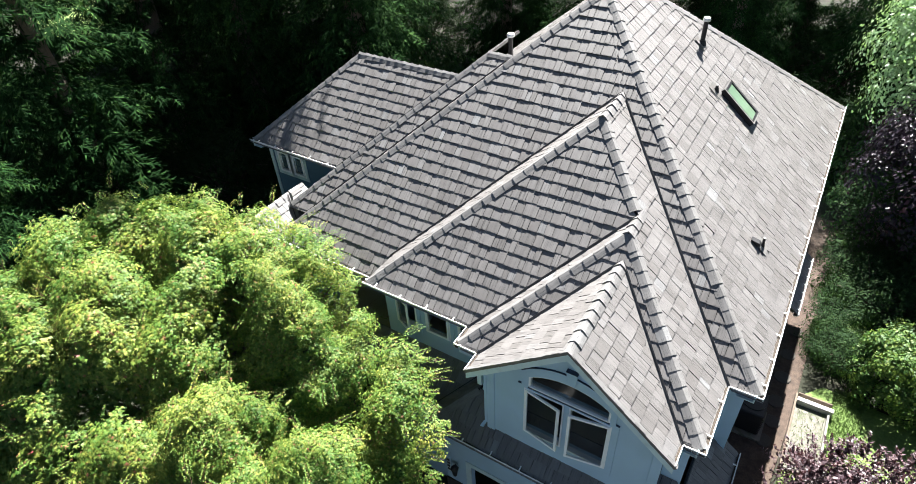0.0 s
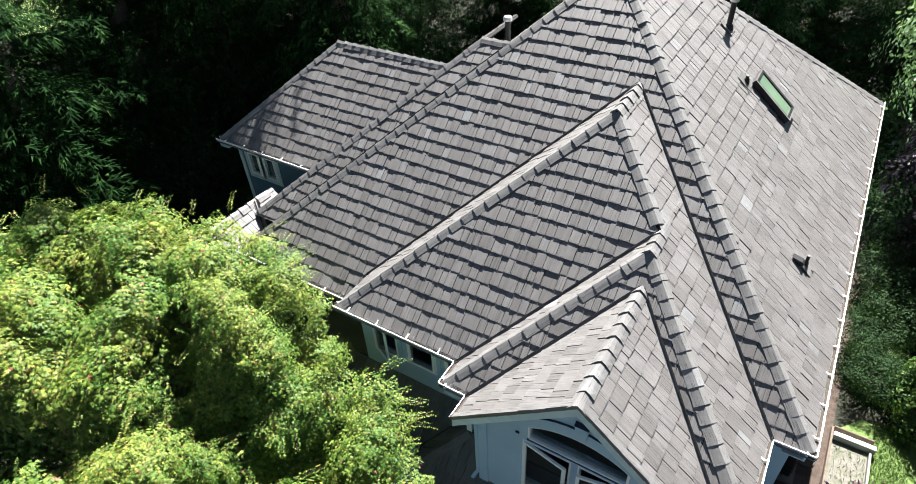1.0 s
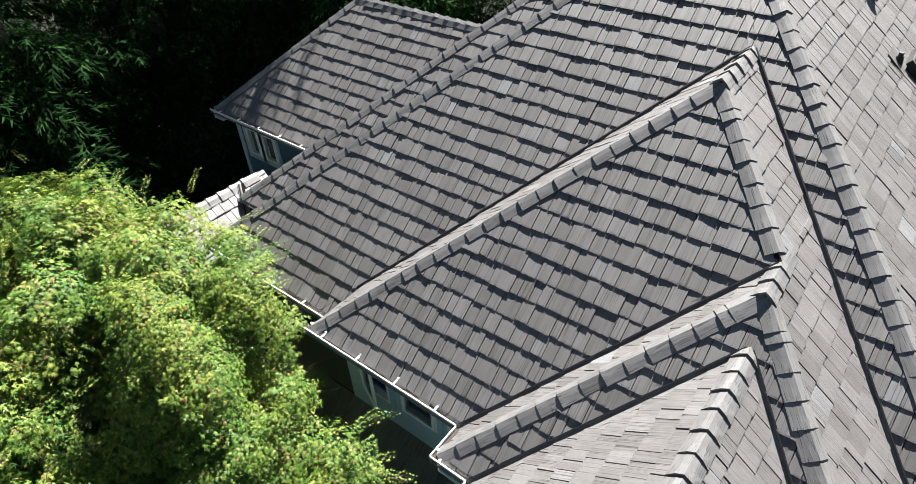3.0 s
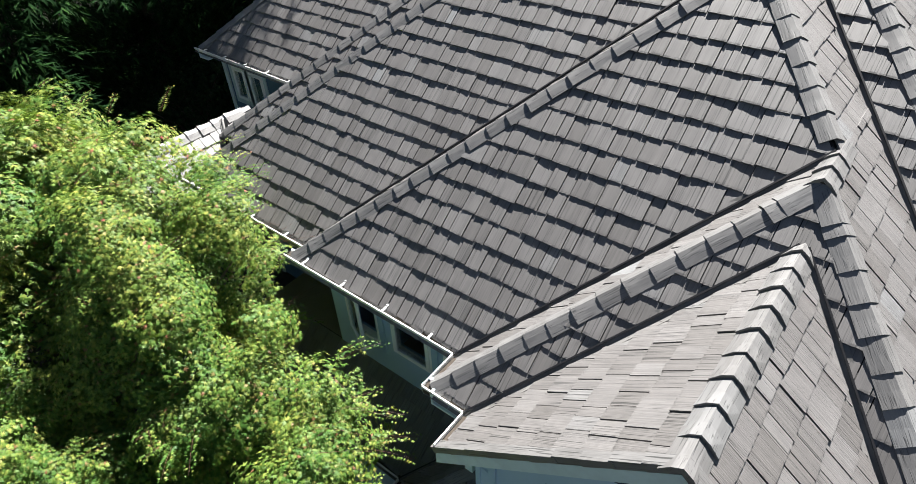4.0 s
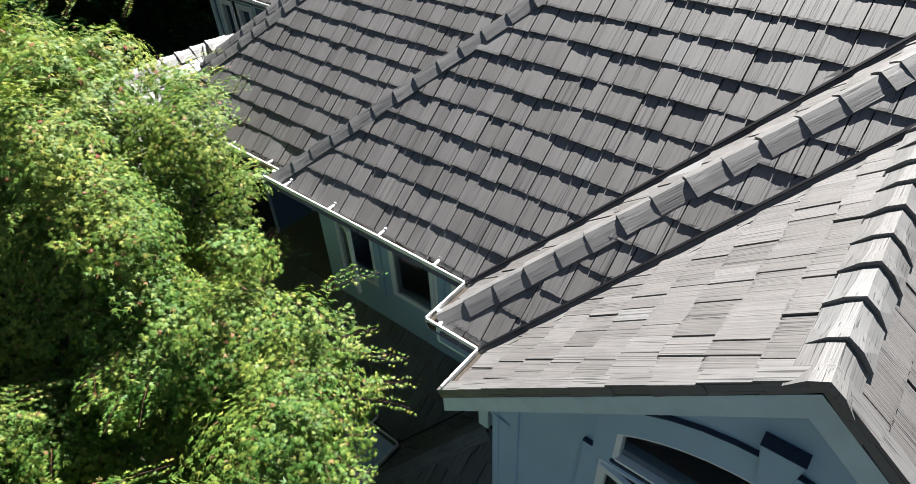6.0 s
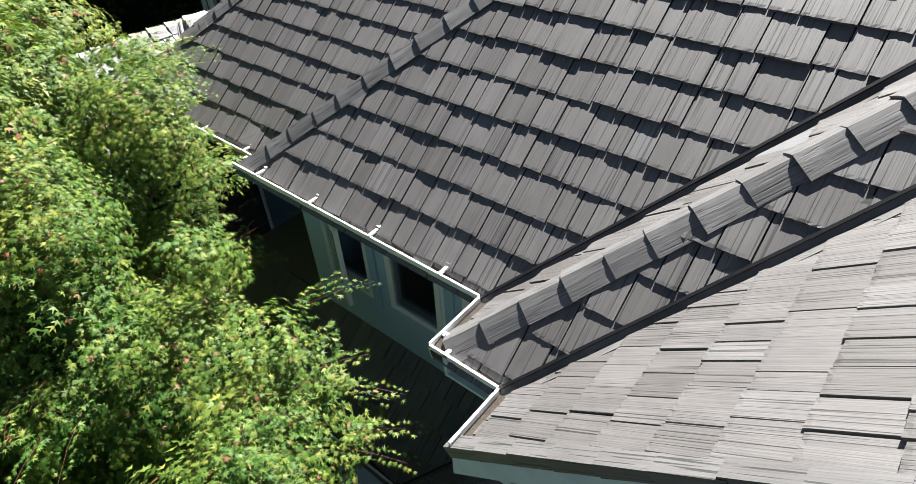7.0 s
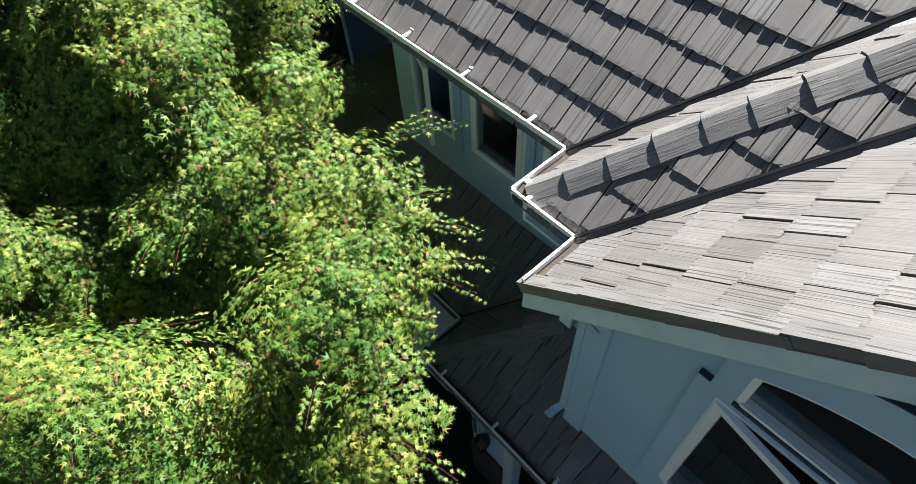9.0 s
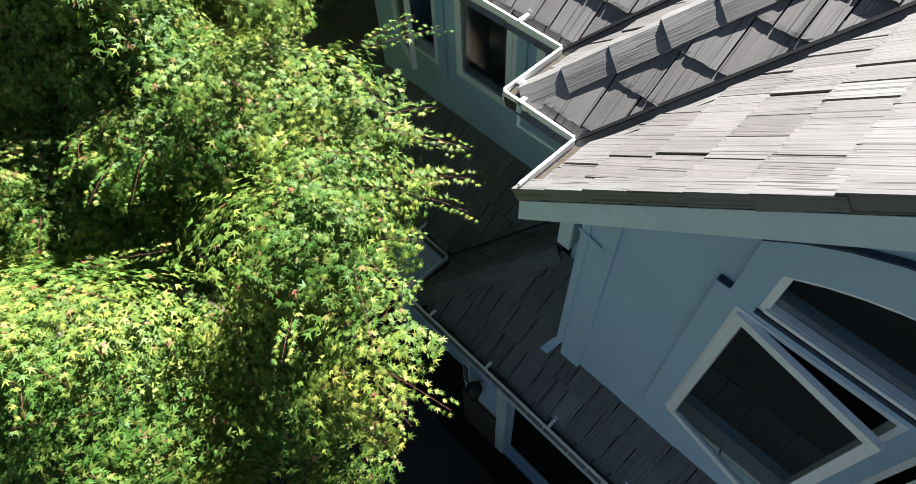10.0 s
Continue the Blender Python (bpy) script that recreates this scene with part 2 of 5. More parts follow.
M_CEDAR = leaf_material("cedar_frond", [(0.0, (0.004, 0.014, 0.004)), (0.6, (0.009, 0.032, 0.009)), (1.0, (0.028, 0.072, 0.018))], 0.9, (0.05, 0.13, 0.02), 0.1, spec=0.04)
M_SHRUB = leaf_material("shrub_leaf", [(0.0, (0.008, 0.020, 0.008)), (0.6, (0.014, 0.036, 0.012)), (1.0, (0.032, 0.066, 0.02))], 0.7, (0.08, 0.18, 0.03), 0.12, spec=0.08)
M_LIME = leaf_material("light_green_leaf", [(0.0, (0.10, 0.20, 0.085)), (0.6, (0.17, 0.29, 0.14)), (1.0, (0.28, 0.38, 0.21))], 0.5, (0.3, 0.5, 0.14), 0.3, spec=0.5)
M_RHODO = leaf_material("rhododendron_leaf", [(0.0, (0.022, 0.060, 0.014)), (0.6, (0.042, 0.098, 0.020)), (1.0, (0.11, 0.155, 0.033))], 0.5, (0.18, 0.3, 0.04), 0.2, spec=0.22)
M_PLUM = leaf_material("purple_plum_leaf", [(0.0, (0.020, 0.012, 0.017)), (0.6, (0.050, 0.031, 0.037)), (1.0, (0.16, 0.112, 0.118))], 0.45, (0.16, 0.06, 0.06), 0.15)
# same plum leaf with the tree's shade put into its colour
M_SHADEDPLUM = leaf_material("shaded_plum_leaf", [(0.0, (0.006, 0.004, 0.008)), (0.6, (0.013, 0.009, 0.015)), (1.0, (0.035, 0.026, 0.036))], 0.4, (0.05, 0.02, 0.03), 0.08, spec=0.3)
M_PALEWOOD = mat("bleached_board", (0.42, 0.41, 0.39), 0.7, vary=0.12, scale=16, bump=0.3)
M_CLAY = mat("dark_glazed_clay", (0.05, 0.055, 0.06), 0.4, vary=0.2, scale=9)
M_STEM = mat("red_maple_stem", (0.10, 0.03, 0.025), 0.6, vary=0.2)


# ---- building helpers ----
def part(name, bm, material, parent=None, label=""):
    """Links a bmesh as one mesh object under a thing or a part."""
    me = bpy.data.meshes.new(name)
    bm.to_mesh(me)
    bm.free()
    me.materials.append(material)
    ob = new(name, me)
    if parent is not None:
        ob.parent = parent
    if label:
        ob["label"] = label
    return ob


def thing(name, at, label, category, group="", kind=""):
    ob = new(name)
    ob.location = at
    ob.empty_display_size = 0.2
    bpy.context.view_layer.update()
    return tagged(ob, label, category, group, kind)


def under(ob, parent):
    """Keeps ob where it stands in the world while it becomes parent's child (parent is only moved, not turned)."""
    ob.parent = parent
    ob.matrix_parent_inverse = Matrix.Translation(parent.matrix_basis.translation).inverted()
    return ob


def add_box(bm, lo, hi, m=None):
    vs = [bm.verts.new(Vector((x, y, z))) for x in (lo[0], hi[0]) for y in (lo[1], hi[1]) for z in (lo[2], hi[2])]
    for f in ((0, 1, 3, 2), (4, 6, 7, 5), (0, 4, 5, 1), (2, 3, 7, 6), (0, 2, 6, 4), (1, 5, 7, 3)):
        bm.faces.new([vs[i] for i in f])
    if m is not None:
        bmesh.ops.transform(bm, matrix=m, verts=vs)
    return vs


def add_prism(bm, pts, shift):
    """A solid from a closed planar loop pts and the same loop moved by shift."""
    a = [bm.verts.new(Vector(p)) for p in pts]
    b = [bm.verts.new(Vector(p) + Vector(shift)) for p in pts]
    n = len(pts)
    bm.faces.new(a[::-1])
    bm.faces.new(b)
    for i in range(n):
        bm.faces.new((a[i], a[(i + 1) % n], b[(i + 1) % n], b[i]))


def add_tube(bm, path, radius, sides=8, taper=None, cap=True):
    """A round bar along path; taper gives a radius per point."""
    rings = []
    for i, p in enumerate(path):
        p = Vector(p)
        d = (Vector(path[min(i + 1, len(path) - 1)]) - Vector(path[max(i - 1, 0)])).normalized()
        a = d.orthogonal().normalized()
        c = d.cross(a)
        r = taper[i] if taper else radius
        rings.append([bm.verts.new(p + (a * math.cos(t) + c * math.sin(t)) * r) for t in (2 * math.pi * j / sides for j in range(sides))])
    for q, w in zip(rings, rings[1:]):
        for j in range(sides):
            bm.faces.new((q[j], q[(j + 1) % sides], w[(j + 1) % sides], w[j]))
    if cap:
        bm.faces.new(rings[0][::-1])
        bm.faces.new(rings[-1])


def box_part(name, lo, hi, material, parent, label="", bevel=0.0):
    bm = bmesh.new()
    add_box(bm, lo, hi)
    if bevel:
        bmesh.ops.bevel(bm, geom=bm.edges[:], offset=bevel, segments=1, affect="EDGES")
    ob = part(name, bm, material, None, label)
    return under(ob, parent) if parent else ob


def wall_with_holes(name, outer, holes, origin, u, v, thick, material, parent, label=""):
    """A wall in the plane origin + a*u + b*v, with openings through it; thick is the vector through the wall."""
    bm = bmesh.new()
    edges = []
    for loop in (outer, *holes):
        vs = [bm.verts.new(Vector(origin) + Vector(u) * a + Vector(v) * b) for a, b in loop]
        edges += [bm.edges.new((vs[i], vs[(i + 1) % len(vs)])) for i in range(len(vs))]
    bmesh.ops.triangle_fill(bm, edges=edges, use_beauty=True, normal=Vector(u).cross(Vector(v)))
    got = bmesh.ops.extrude_face_region(bm, geom=bm.faces[:])
    bmesh.ops.translate(bm, vec=Vector(thick), verts=[g for g in got["geom"] if isinstance(g, bmesh.types.BMVert)])
    bmesh.ops.recalc_face_normals(bm, faces=bm.faces[:])
    ob = part(name, bm, material, None, label)
    return under(ob, parent) if parent else ob


def mesh_from_arrays(name, verts, faces_flat, sizes, material):
    """A mesh from numpy arrays: vertices (n, 3), the faces' corners in a row, and each face's number of corners."""
    me = bpy.data.meshes.new(name)
    me.vertices.add(len(verts))
    me.vertices.foreach_set("co", np.asarray(verts, np.float32).ravel())
    me.loops.add(len(faces_flat))
    me.loops.foreach_set("vertex_index", np.asarray(faces_flat, np.int32))
    me.polygons.add(len(sizes))
    starts = np.concatenate([[0], np.cumsum(sizes)[:-1]]).astype(np.int32)
    me.polygons.foreach_set("loop_start", starts)
    me.update(calc_edges=True)
    me.materials.append(material)
    return me


# ---- the house: plan ----
K = 0.863                    # roof rise per metre of run
EAVE, LOW = 5.20, 2.85       # height of the roof planes above their gutter lines, upper and lower storey
RUN = math.hypot(1, K)
CT, ST = 1 / RUN, K / RUN
SIDES = {"S": ((1, 0), (0, 1)), "E": ((0, 1), (-1, 0)), "W": ((0, -1), (1, 0)), "N": ((-1, 0), (0, -1))}
COURSE, LAP = 0.262, 0.11


class Slope:
    """A roof plane: side it faces, the coordinate of its gutter line, the height there."""

    def __init__(self, side, line, base=EAVE):
        self.side, self.line, self.base = side, line, base
        (ux, uy), (wx, wy) = SIDES[side]
        self.u, self.w = Vector((ux, uy, 0)), Vector((wx, wy, 0))
        self.v = Vector((wx * CT, wy * CT, ST))
        self.n = self.u.cross(self.v)
        self.o = Vector((0, line, base)) if side in "SN" else Vector((line, 0, base))
        m = Matrix((self.u, self.v, self.n)).transposed().to_4x4()
        m.translation = self.o
        self.m = m

    def lift(self, x, y):
        d = (Vector((x, y, 0)) - Vector((self.o.x, self.o.y, 0))).dot(self.w)
        return Vector((x, y, self.base + K * d))

    def flat(self, x, y):
        """Plan point to the plane's own (u, v)."""
        p = self.lift(x, y) - self.o
        return p.dot(self.u), p.dot(self.v)


def clip(poly, region):
    """Convex polygon poly cut by the convex, counter-clockwise region."""
    for i in range(len(region)):
        (ax, ay), (bx, by) = region[i], region[(i + 1) % len(region)]
        out = []
        for j in range(len(poly)):
            p, q = poly[j], poly[(j + 1) % len(poly)]
            dp = (bx - ax) * (p[1] - ay) - (by - ay) * (p[0] - ax)
            dq = (bx - ax) * (q[1] - ay) - (by - ay) * (q[0] - ax)
            if dp >= 0:
                out.append(p)
            if (dp >= 0) != (dq >= 0):
                t = dp / (dp - dq)
                out.append((p[0] + t * (q[0] - p[0]), p[1] + t * (q[1] - p[1])))
        poly = out
        if len(poly) < 3:
            return []
    return poly


def area2(p):
    return sum(p[i][0] * p[(i + 1) % len(p)][1] - p[(i + 1) % len(p)][0] * p[i][1] for i in range(len(p))) / 2


def shake_verts(poly, butt, rng):
    """A tapering slab over the outline poly (u, v): thick, slightly ragged butt, thin head. Returns verts, faces."""
    h = 0.027 + rng.uniform(-0.006, 0.005)
    tw = rng.uniform(-0.032, 0.032)
    mid = sum(p[0] for p in poly) / len(poly)
    n = len(poly)
    at = next((i for i in range(n) if abs(poly[i][1] - butt) < 0.002 and abs(poly[(i + 1) % n][1] - butt) < 0.002 and abs(poly[(i + 1) % n][0] - poly[i][0]) > 0.02), None)

    def height(a, b):
        return h - 0.068 * (b - butt) + tw * (a - mid)

    if at is None:
        edge, rest, rough = [], list(poly), []
    else:
        # the ragged butt edge, then the other corners in turn
        p, q = poly[at], poly[(at + 1) % n]
        m = max(3, int(abs(q[0] - p[0]) / 0.018))
        ts = [0.0] + [(k + 0.5 + rng.uniform(-0.35, 0.35)) / m for k in range(m)] + [1.0]
        edge = [(p[0] + t * (q[0] - p[0]), butt + (rng.uniform(-0.002, 0.003) if 0 < t < 1 else 0.0)) for t in ts]
        rough = [rng.uniform(-0.0026, 0.0005) for _ in ts]
        rest = [poly[(at + 2 + k) % n] for k in range(n - 2)]
    ring = edge + rest
    lift = rough + [0.0] * len(rest)
    top = [(a, b, height(a, b) + r) for (a, b), r in zip(ring, lift)]
    bot = [(a, b, max(g - 0.024, -0.02) if b - butt < 0.05 else g - 0.014) for a, b, g in top]
    n = len(ring)
    V, fs = top + bot, []
    if edge:
        # a short lip behind the butt carries the raggedness; the rest of the face stays flat
        ends = []
        for a, b in ((edge[0], rest[-1]), (edge[-1], rest[0])):
            t = min(0.5, 0.02 / max(math.hypot(b[0] - a[0], b[1] - a[1]), 1e-6))
            ends.append((a[0] + t * (b[0] - a[0]), a[1] + t * (b[1] - a[1])))
        base, k = len(V), len(edge)
        for t in ts:
            a, b = (ends[0][c] + t * (ends[1][c] - ends[0][c]) for c in (0, 1))
            V.append((a, b, height(a, b)))
        fs += [(c, c + 1, base + c + 1, base + c) for c in range(k - 1)]
        fs.append(tuple(range(base, base + k)) + tuple(range(k, n)))
    else:
        fs.append(tuple(range(n)))
    fs += [tuple(range(2 * n - 1, n - 1, -1))] + [(n + c, n + (c + 1) % n, (c + 1) % n, c) for c in range(n)]
    return V, fs


house = thing("house", (-4.5, 13.0, 0), "two-storey blue-grey stucco house with a complex hipped composite-shake roof", "house")
roof_rng = random.Random(7)


def roof_slope(slope, regions, separate=300, first=0.13, near=None, drift=0.0):
    """A roof plane with a deck and courses of shakes. regions: convex plan polygons in which shakes are laid."""
    flat = []
    for r in regions:
        f = [slope.flat(x, y) for x, y in r]
        flat.append(f if area2(f) > 0 else f[::-1])
    bm = bmesh.new()
    low = min(p[1] for f in flat for p in f) + 0.15
    for f in flat:
        cut = clip(f, [(-99, low), (99, low), (99, 99), (-99, 99)])
        if cut:
            add_prism(bm, [slope.m @ Vector((a, b, -0.062)) for a, b in cut], slope.n * 0.05)
    deck = under(part("roof_slope", bm, M_DECK, None, "roof slope laid with weathered grey-brown composite shakes"), house)
    us = [p[0] for f in flat for p in f]
    vs = [p[1] for f in flat for p in f]
    u_lo, u_hi, v_lo, v_hi = min(us), max(us), min(vs), max(vs)
    k0 = math.floor((v_lo - first) / COURSE)
    tiles = []
    for c in range(k0 - 1, math.ceil((v_hi - first) / COURSE) + 1):
        butt = first + c * COURSE
        u = u_lo - roof_rng.uniform(0, 0.3)
        while u < u_hi:
            w = roof_rng.choice((0.105, 0.12, 0.14, 0.15, 0.17, 0.17, 0.2, 0.25, 0.29))
            b0 = butt + drift * (u - u_lo) + roof_rng.uniform(-0.008, 0.008)
            rect = [(u + 0.0045, b0), (u + w - 0.0045, b0), (u + w - 0.0045, b0 + COURSE + LAP), (u + 0.0045, b0 + COURSE + LAP)]
            for f in flat:
                q = clip(rect, f)
                if q and abs(area2(q)) > 0.0025:
                    tiles.append((q, b0))
            u += w
    if near is not None:
        tiles.sort(key=lambda t: (slope.m @ Vector((t[0][0][0], t[0][0][1], 0)) - Vector(near)).length)
    mw = Matrix.Translation(-house.location) @ slope.m
    shared = {}
    for q, b0 in tiles[:separate]:
        cx, cy = q[0]
        loc = [(a - cx, b - cy) for a, b in q]
        key = None
        if len(q) == 4 and abs(area2(q) - (q[1][0] - q[0][0]) * (COURSE + LAP)) < 1e-4 and abs(q[0][1] - q[1][1]) < 1e-6:
            key = (round(q[1][0] - q[0][0], 3), roof_rng.randrange(3))
        me = shared.get(key) if key else None
        if me is None:
            v, f = shake_verts(loc, b0 - cy, roof_rng)
            me = bpy.data.meshes.new("shingle")
            me.from_pydata(v, [], f)
            me.materials.append(M_SHAKE)
            if key:
                shared[key] = me
        ob = new("shingle", me)
        ob.parent = deck
        ob.matrix_parent_inverse = deck.matrix_parent_inverse.copy()
        ob.matrix_basis = slope.m @ Matrix.Translation((cx, cy, 0))
        ob.parent = deck
        ob.matrix_parent_inverse = Matrix()
    rest = tiles[separate:]
    if rest:
        V, F = [], []
        for q, b0 in rest:
            v, f = shake_verts(q, b0, roof_rng)
            F += [tuple(i + len(V) for i in g) for g in f]
            V += v
        me = bpy.data.meshes.new("shingle_field")
        me.from_pydata(V, [], F)
        me.materials.append(M_SHAKE)
        ob = new("shingle_field", me)
        ob.parent = deck
        ob.matrix_basis = slope.m
        tagged(ob, kind="stuff")
    return deck


def ridge_line(a, b, s1, s2, step=0.25):
    """Cap pieces along a hip or ridge from its low end a to its high end b, between the slopes s1 and s2."""
    a, b = Vector(a), Vector(b)
    e = (b - a).normalized()
    if b.z - a.z > 0.3:
        a = a + e * 0.16
    mid = (s1.n + s2.n).normalized()

    def away(s, other):
        d = e.cross(s.n)
        return d if d.dot(other.n) < 0 else -d

    d1, d2 = away(s1, s2), away(s2, s1)
    bm = bmesh.new()
    add_prism(bm, [a + d1 * 0.05 + s1.n * 0.012, a + mid * 0.03, a + d2 * 0.05 + s2.n * 0.012, a - mid * 0.03], b - a)
    base = under(part("ridge_board", bm, M_DECK, None, "hip line covered with overlapping shake caps"), house)
    meshes = []
    flat_run = b.z - a.z < 0.3
    level = flat_run and (b - a).length > 1.2
    for i in range(3):
        half = (0.135 if level else 0.116) + 0.005 * i
        V, F = [], []
        for t, h, lo in ((-0.02, (0.060 if level else 0.052 if flat_run else 0.042) + 0.002 * i, 0.026), (0.1, 0.044 if level else 0.037, 0.024), (step + 0.08, 0.036 if level else 0.030, 0.018)):
            w = half * (1.0 if t < 0 else 0.98)
            k = (0.6 if t < 0 else 0.68) if level else 0.74
            for hh in (h, lo):
                V += [e * t + d1 * w + s1.n * hh * k, e * t + d1 * 0.035 + s1.n * hh * 0.97, e * t + mid * hh * 1.12, e * t + d2 * 0.035 + s2.n * hh * 0.97, e * t + d2 * w + s2.n * hh * k]
        for r in (0, 10):
            for j in range(4):
                F.append((r + j, r + j + 1, r + 11 + j, r + 10 + j))
                F.append((r + 5 + j + 1, r + 5 + j, r + 15 + j, r + 16 + j))
            F.append((r, r + 10, r + 15, r + 5))
            F.append((r + 4, r + 9, r + 19, r + 14))
        for j in range(4):
            F.append((j + 1, j, 5 + j, 6 + j))
            F.append((20 + j, 21 + j, 26 + j, 25 + j))
        # own frame: x along the line
        rot = Matrix((e, mid.cross(e), mid)).transposed()
        inv = rot.inverted()
        me = bpy.data.meshes.new("ridge_cap")
        me.from_pydata([inv @ p for p in V], [], F)
        me.materials.append(M_CAP)
        bmm = bmesh.new()
        bmm.from_mesh(me)
        bmesh.ops.recalc_face_normals(bmm, faces=bmm.faces[:])
        bmm.to_mesh(me)
        bmm.free()
        meshes.append((me, rot.to_4x4()))
    n = max(1, int((b - a).length / step))
    for i in range(n + 1):
        t = min(i * step + roof_rng.uniform(-0.012, 0.012), (b - a).length - (0.1 if flat_run else 0.34))
        if t < (i - 0.75) * step:
            break
        me, rot = meshes[roof_rng.randrange(3)]
        ob = new("ridge_cap", me)
        ob.parent = base
        ob.matrix_basis = Matrix.Translation(a + e * t) @ rot @ pose(0, 0, roof_rng.uniform(-0.003, 0.004), roof_rng.uniform(-2, 2), 0, roof_rng.uniform(-1.2, 1.2))


def valley(a, b, s1, s2, width=0.085):
    """Metal flashing in a valley from a (low) to b."""
    a, b = Vector(a), Vector(b)
    e = (b - a).normalized()
    bm = bmesh.new()
    d1 = e.cross(s1.n)
    d1 = d1 if d1.dot(s2.n) > 0 else -d1
    d2 = e.cross(s2.n)
    d2 = d2 if d2.dot(s1.n) > 0 else -d2
    p1, p2 = d1 * width + s1.n * 0.006, d2 * width + s2.n * 0.006
    mid = (s1.n + s2.n).normalized()
    for s, q in ((s1, p1), (s2, p2)):
        pts = [a, b, b + q, a + q]
        if (pts[1] - pts[0]).cross(pts[2] - pts[0]).dot(mid) < 0:
            pts = pts[::-1]
        add_prism(bm, pts, mid * 0.006)
    fl = under(part("valley_flashing", bm, M_FLASH, None, "dull metal valley flashing"), house)
    bm = bmesh.new()
    c0 = d1 * 0.035 + s1.n * 0.012
    add_prism(bm, [a + c0, a + c0 + d1 * 0.016, a + c0 + d1 * 0.016 + s1.n * 0.018, a + c0 + s1.n * 0.018], b - a)
    bmesh.ops.recalc_face_normals(bm, faces=bm.faces[:])
    rib = part("flashing_rib", bm, M_BLACK, None, "dark raised rib of the flashing")
    rib.parent = fl


def gutter(points, brackets=0.62, outward=1):
    """White eave gutters along the lip polyline (outer top edge), one for each straight run; the roof lies to the left."""
    for a, b in zip(points, points[1:]):
        gutter_run([a, b], brackets, outward)


def gutter_run(points, brackets, outward):
    bm = bmesh.new()
    bd = bmesh.new()
    root = None
    for a, b in zip(points, points[1:]):
        a, b = Vector(a), Vector(b)
        e = (b - a).normalized()
        q = Vector((-e.y, e.x, 0)) * outward
        z = Vector((0, 0, 1))
        prof = [(0.0, 0.0), (0.0, -0.03), (0.012, -0.05), (0.028, -0.10), (0.115, -0.10), (0.115, -0.01), (0.111, -0.01), (0.111, -0.096), (0.031, -0.096), (0.016, -0.05), (0.010, -0.012), (0.014, 0.0)]
        add_prism(bm, [a - e * 0.0 + q * s + z * h for s, h in prof], b - a)
        add_prism(bd, [a + q * s + z * h for s, h in ((0.018, -0.045), (0.11, -0.024), (0.11, -0.09), (0.03, -0.09))], b - a)
    bmesh.ops.recalc_face_normals(bm, faces=bm.faces[:])
    bmesh.ops.recalc_face_normals(bd, faces=bd.faces[:])
    root = under(part("gutter", bm, M_WHITE, None, "white metal eave gutter"), house)
    d = part("leaf_litter", bd, M_DIRT, None, "dark dirt lying in the gutter")
    d.parent = root
    shared = None
    for a, b in zip(points, points[1:]):
        a, b = Vector(a), Vector(b)
        e = (b - a).normalized()
        q = Vector((-e.y, e.x, 0)) * outward
        n = int((b - a).length / brackets)
        for i in range(n):
            if shared is None:
                bb = bmesh.new()
                add_box(bb, (-0.011, -0.004, -0.012), (0.011, 0.125, 0.004))
                add_box(bb, (-0.015, 0.1, -0.004), (0.015, 0.125, 0.018))
                shared = bpy.data.meshes.new("bracket")
                bb.to_mesh(shared)
                bb.free()
                shared.materials.append(M_WHITE)
            ob = new("bracket", shared)
            ob.parent = root
            p = a + e * ((i + 0.5) * (b - a).length / n)
            m = Matrix((e, q, Vector((0, 0, 1)))).transposed().to_4x4()
            m.translation = p + Vector((0, 0, 0.004))
            ob.matrix_basis = m
    return root


def eave_box(a, b, outward=1, depth=0.42):
    """Fascia board and soffit behind the gutter from a to b (lip line)."""
    a, b = Vector(a), Vector(b)
    e = (b - a).normalized()
    q = Vector((-e.y, e.x, 0)) * outward
    z = Vector((0, 0, 1))
    bm = bmesh.new()
    add_prism(bm, [a + q * s + z * h for s, h in ((0.118, -0.005), (0.14, -0.005), (0.14, -0.19), (0.118, -0.19))], b - a)
    bmesh.ops.recalc_face_normals(bm, faces=bm.faces[:])
    fa = under(part("fascia", bm, M_TRIM, None, "pale blue painted fascia board"), house)
    bm = bmesh.new()
    add_prism(bm, [a + q * s + z * h for s, h in ((0.14, -0.165), (depth, -0.165), (depth, -0.185), (0.14, -0.185))], b - a)
    bmesh.ops.recalc_face_normals(bm, faces=bm.faces[:])
    under(part("soffit", bm, M_TRIM, None, "pale blue soffit board"), house)
    return fa


# gutter lines and corners in plan
XR, YM, XML, YB = 0.575, 10.5, -10.0, 22.0                 # main roof: east, south, west, north
RX, AY, BY = (XR + XML) / 2, YM + (XR - XML) / 2, YB - (XR - XML) / 2
X2L, X2R, Y2 = -7.207, 0.02, 9.476                          # second hip
H2 = (X2R - X2L) / 2
X3L, Y3 = -4.64, 9.0                                        # third hip
H3 = (X2R - X3L) / 2
DL, DX, YG = -4.147, -2.24, 8.60                            # gabled dormer: west gutter, ridge, front
HD = DX - DL
DR = DX + HD
XL1, YL1 = -10.65, 11.45                                    # inner west wing
XL2, YL2, HL = -13.85, 12.63, 2.5                           # far west wing

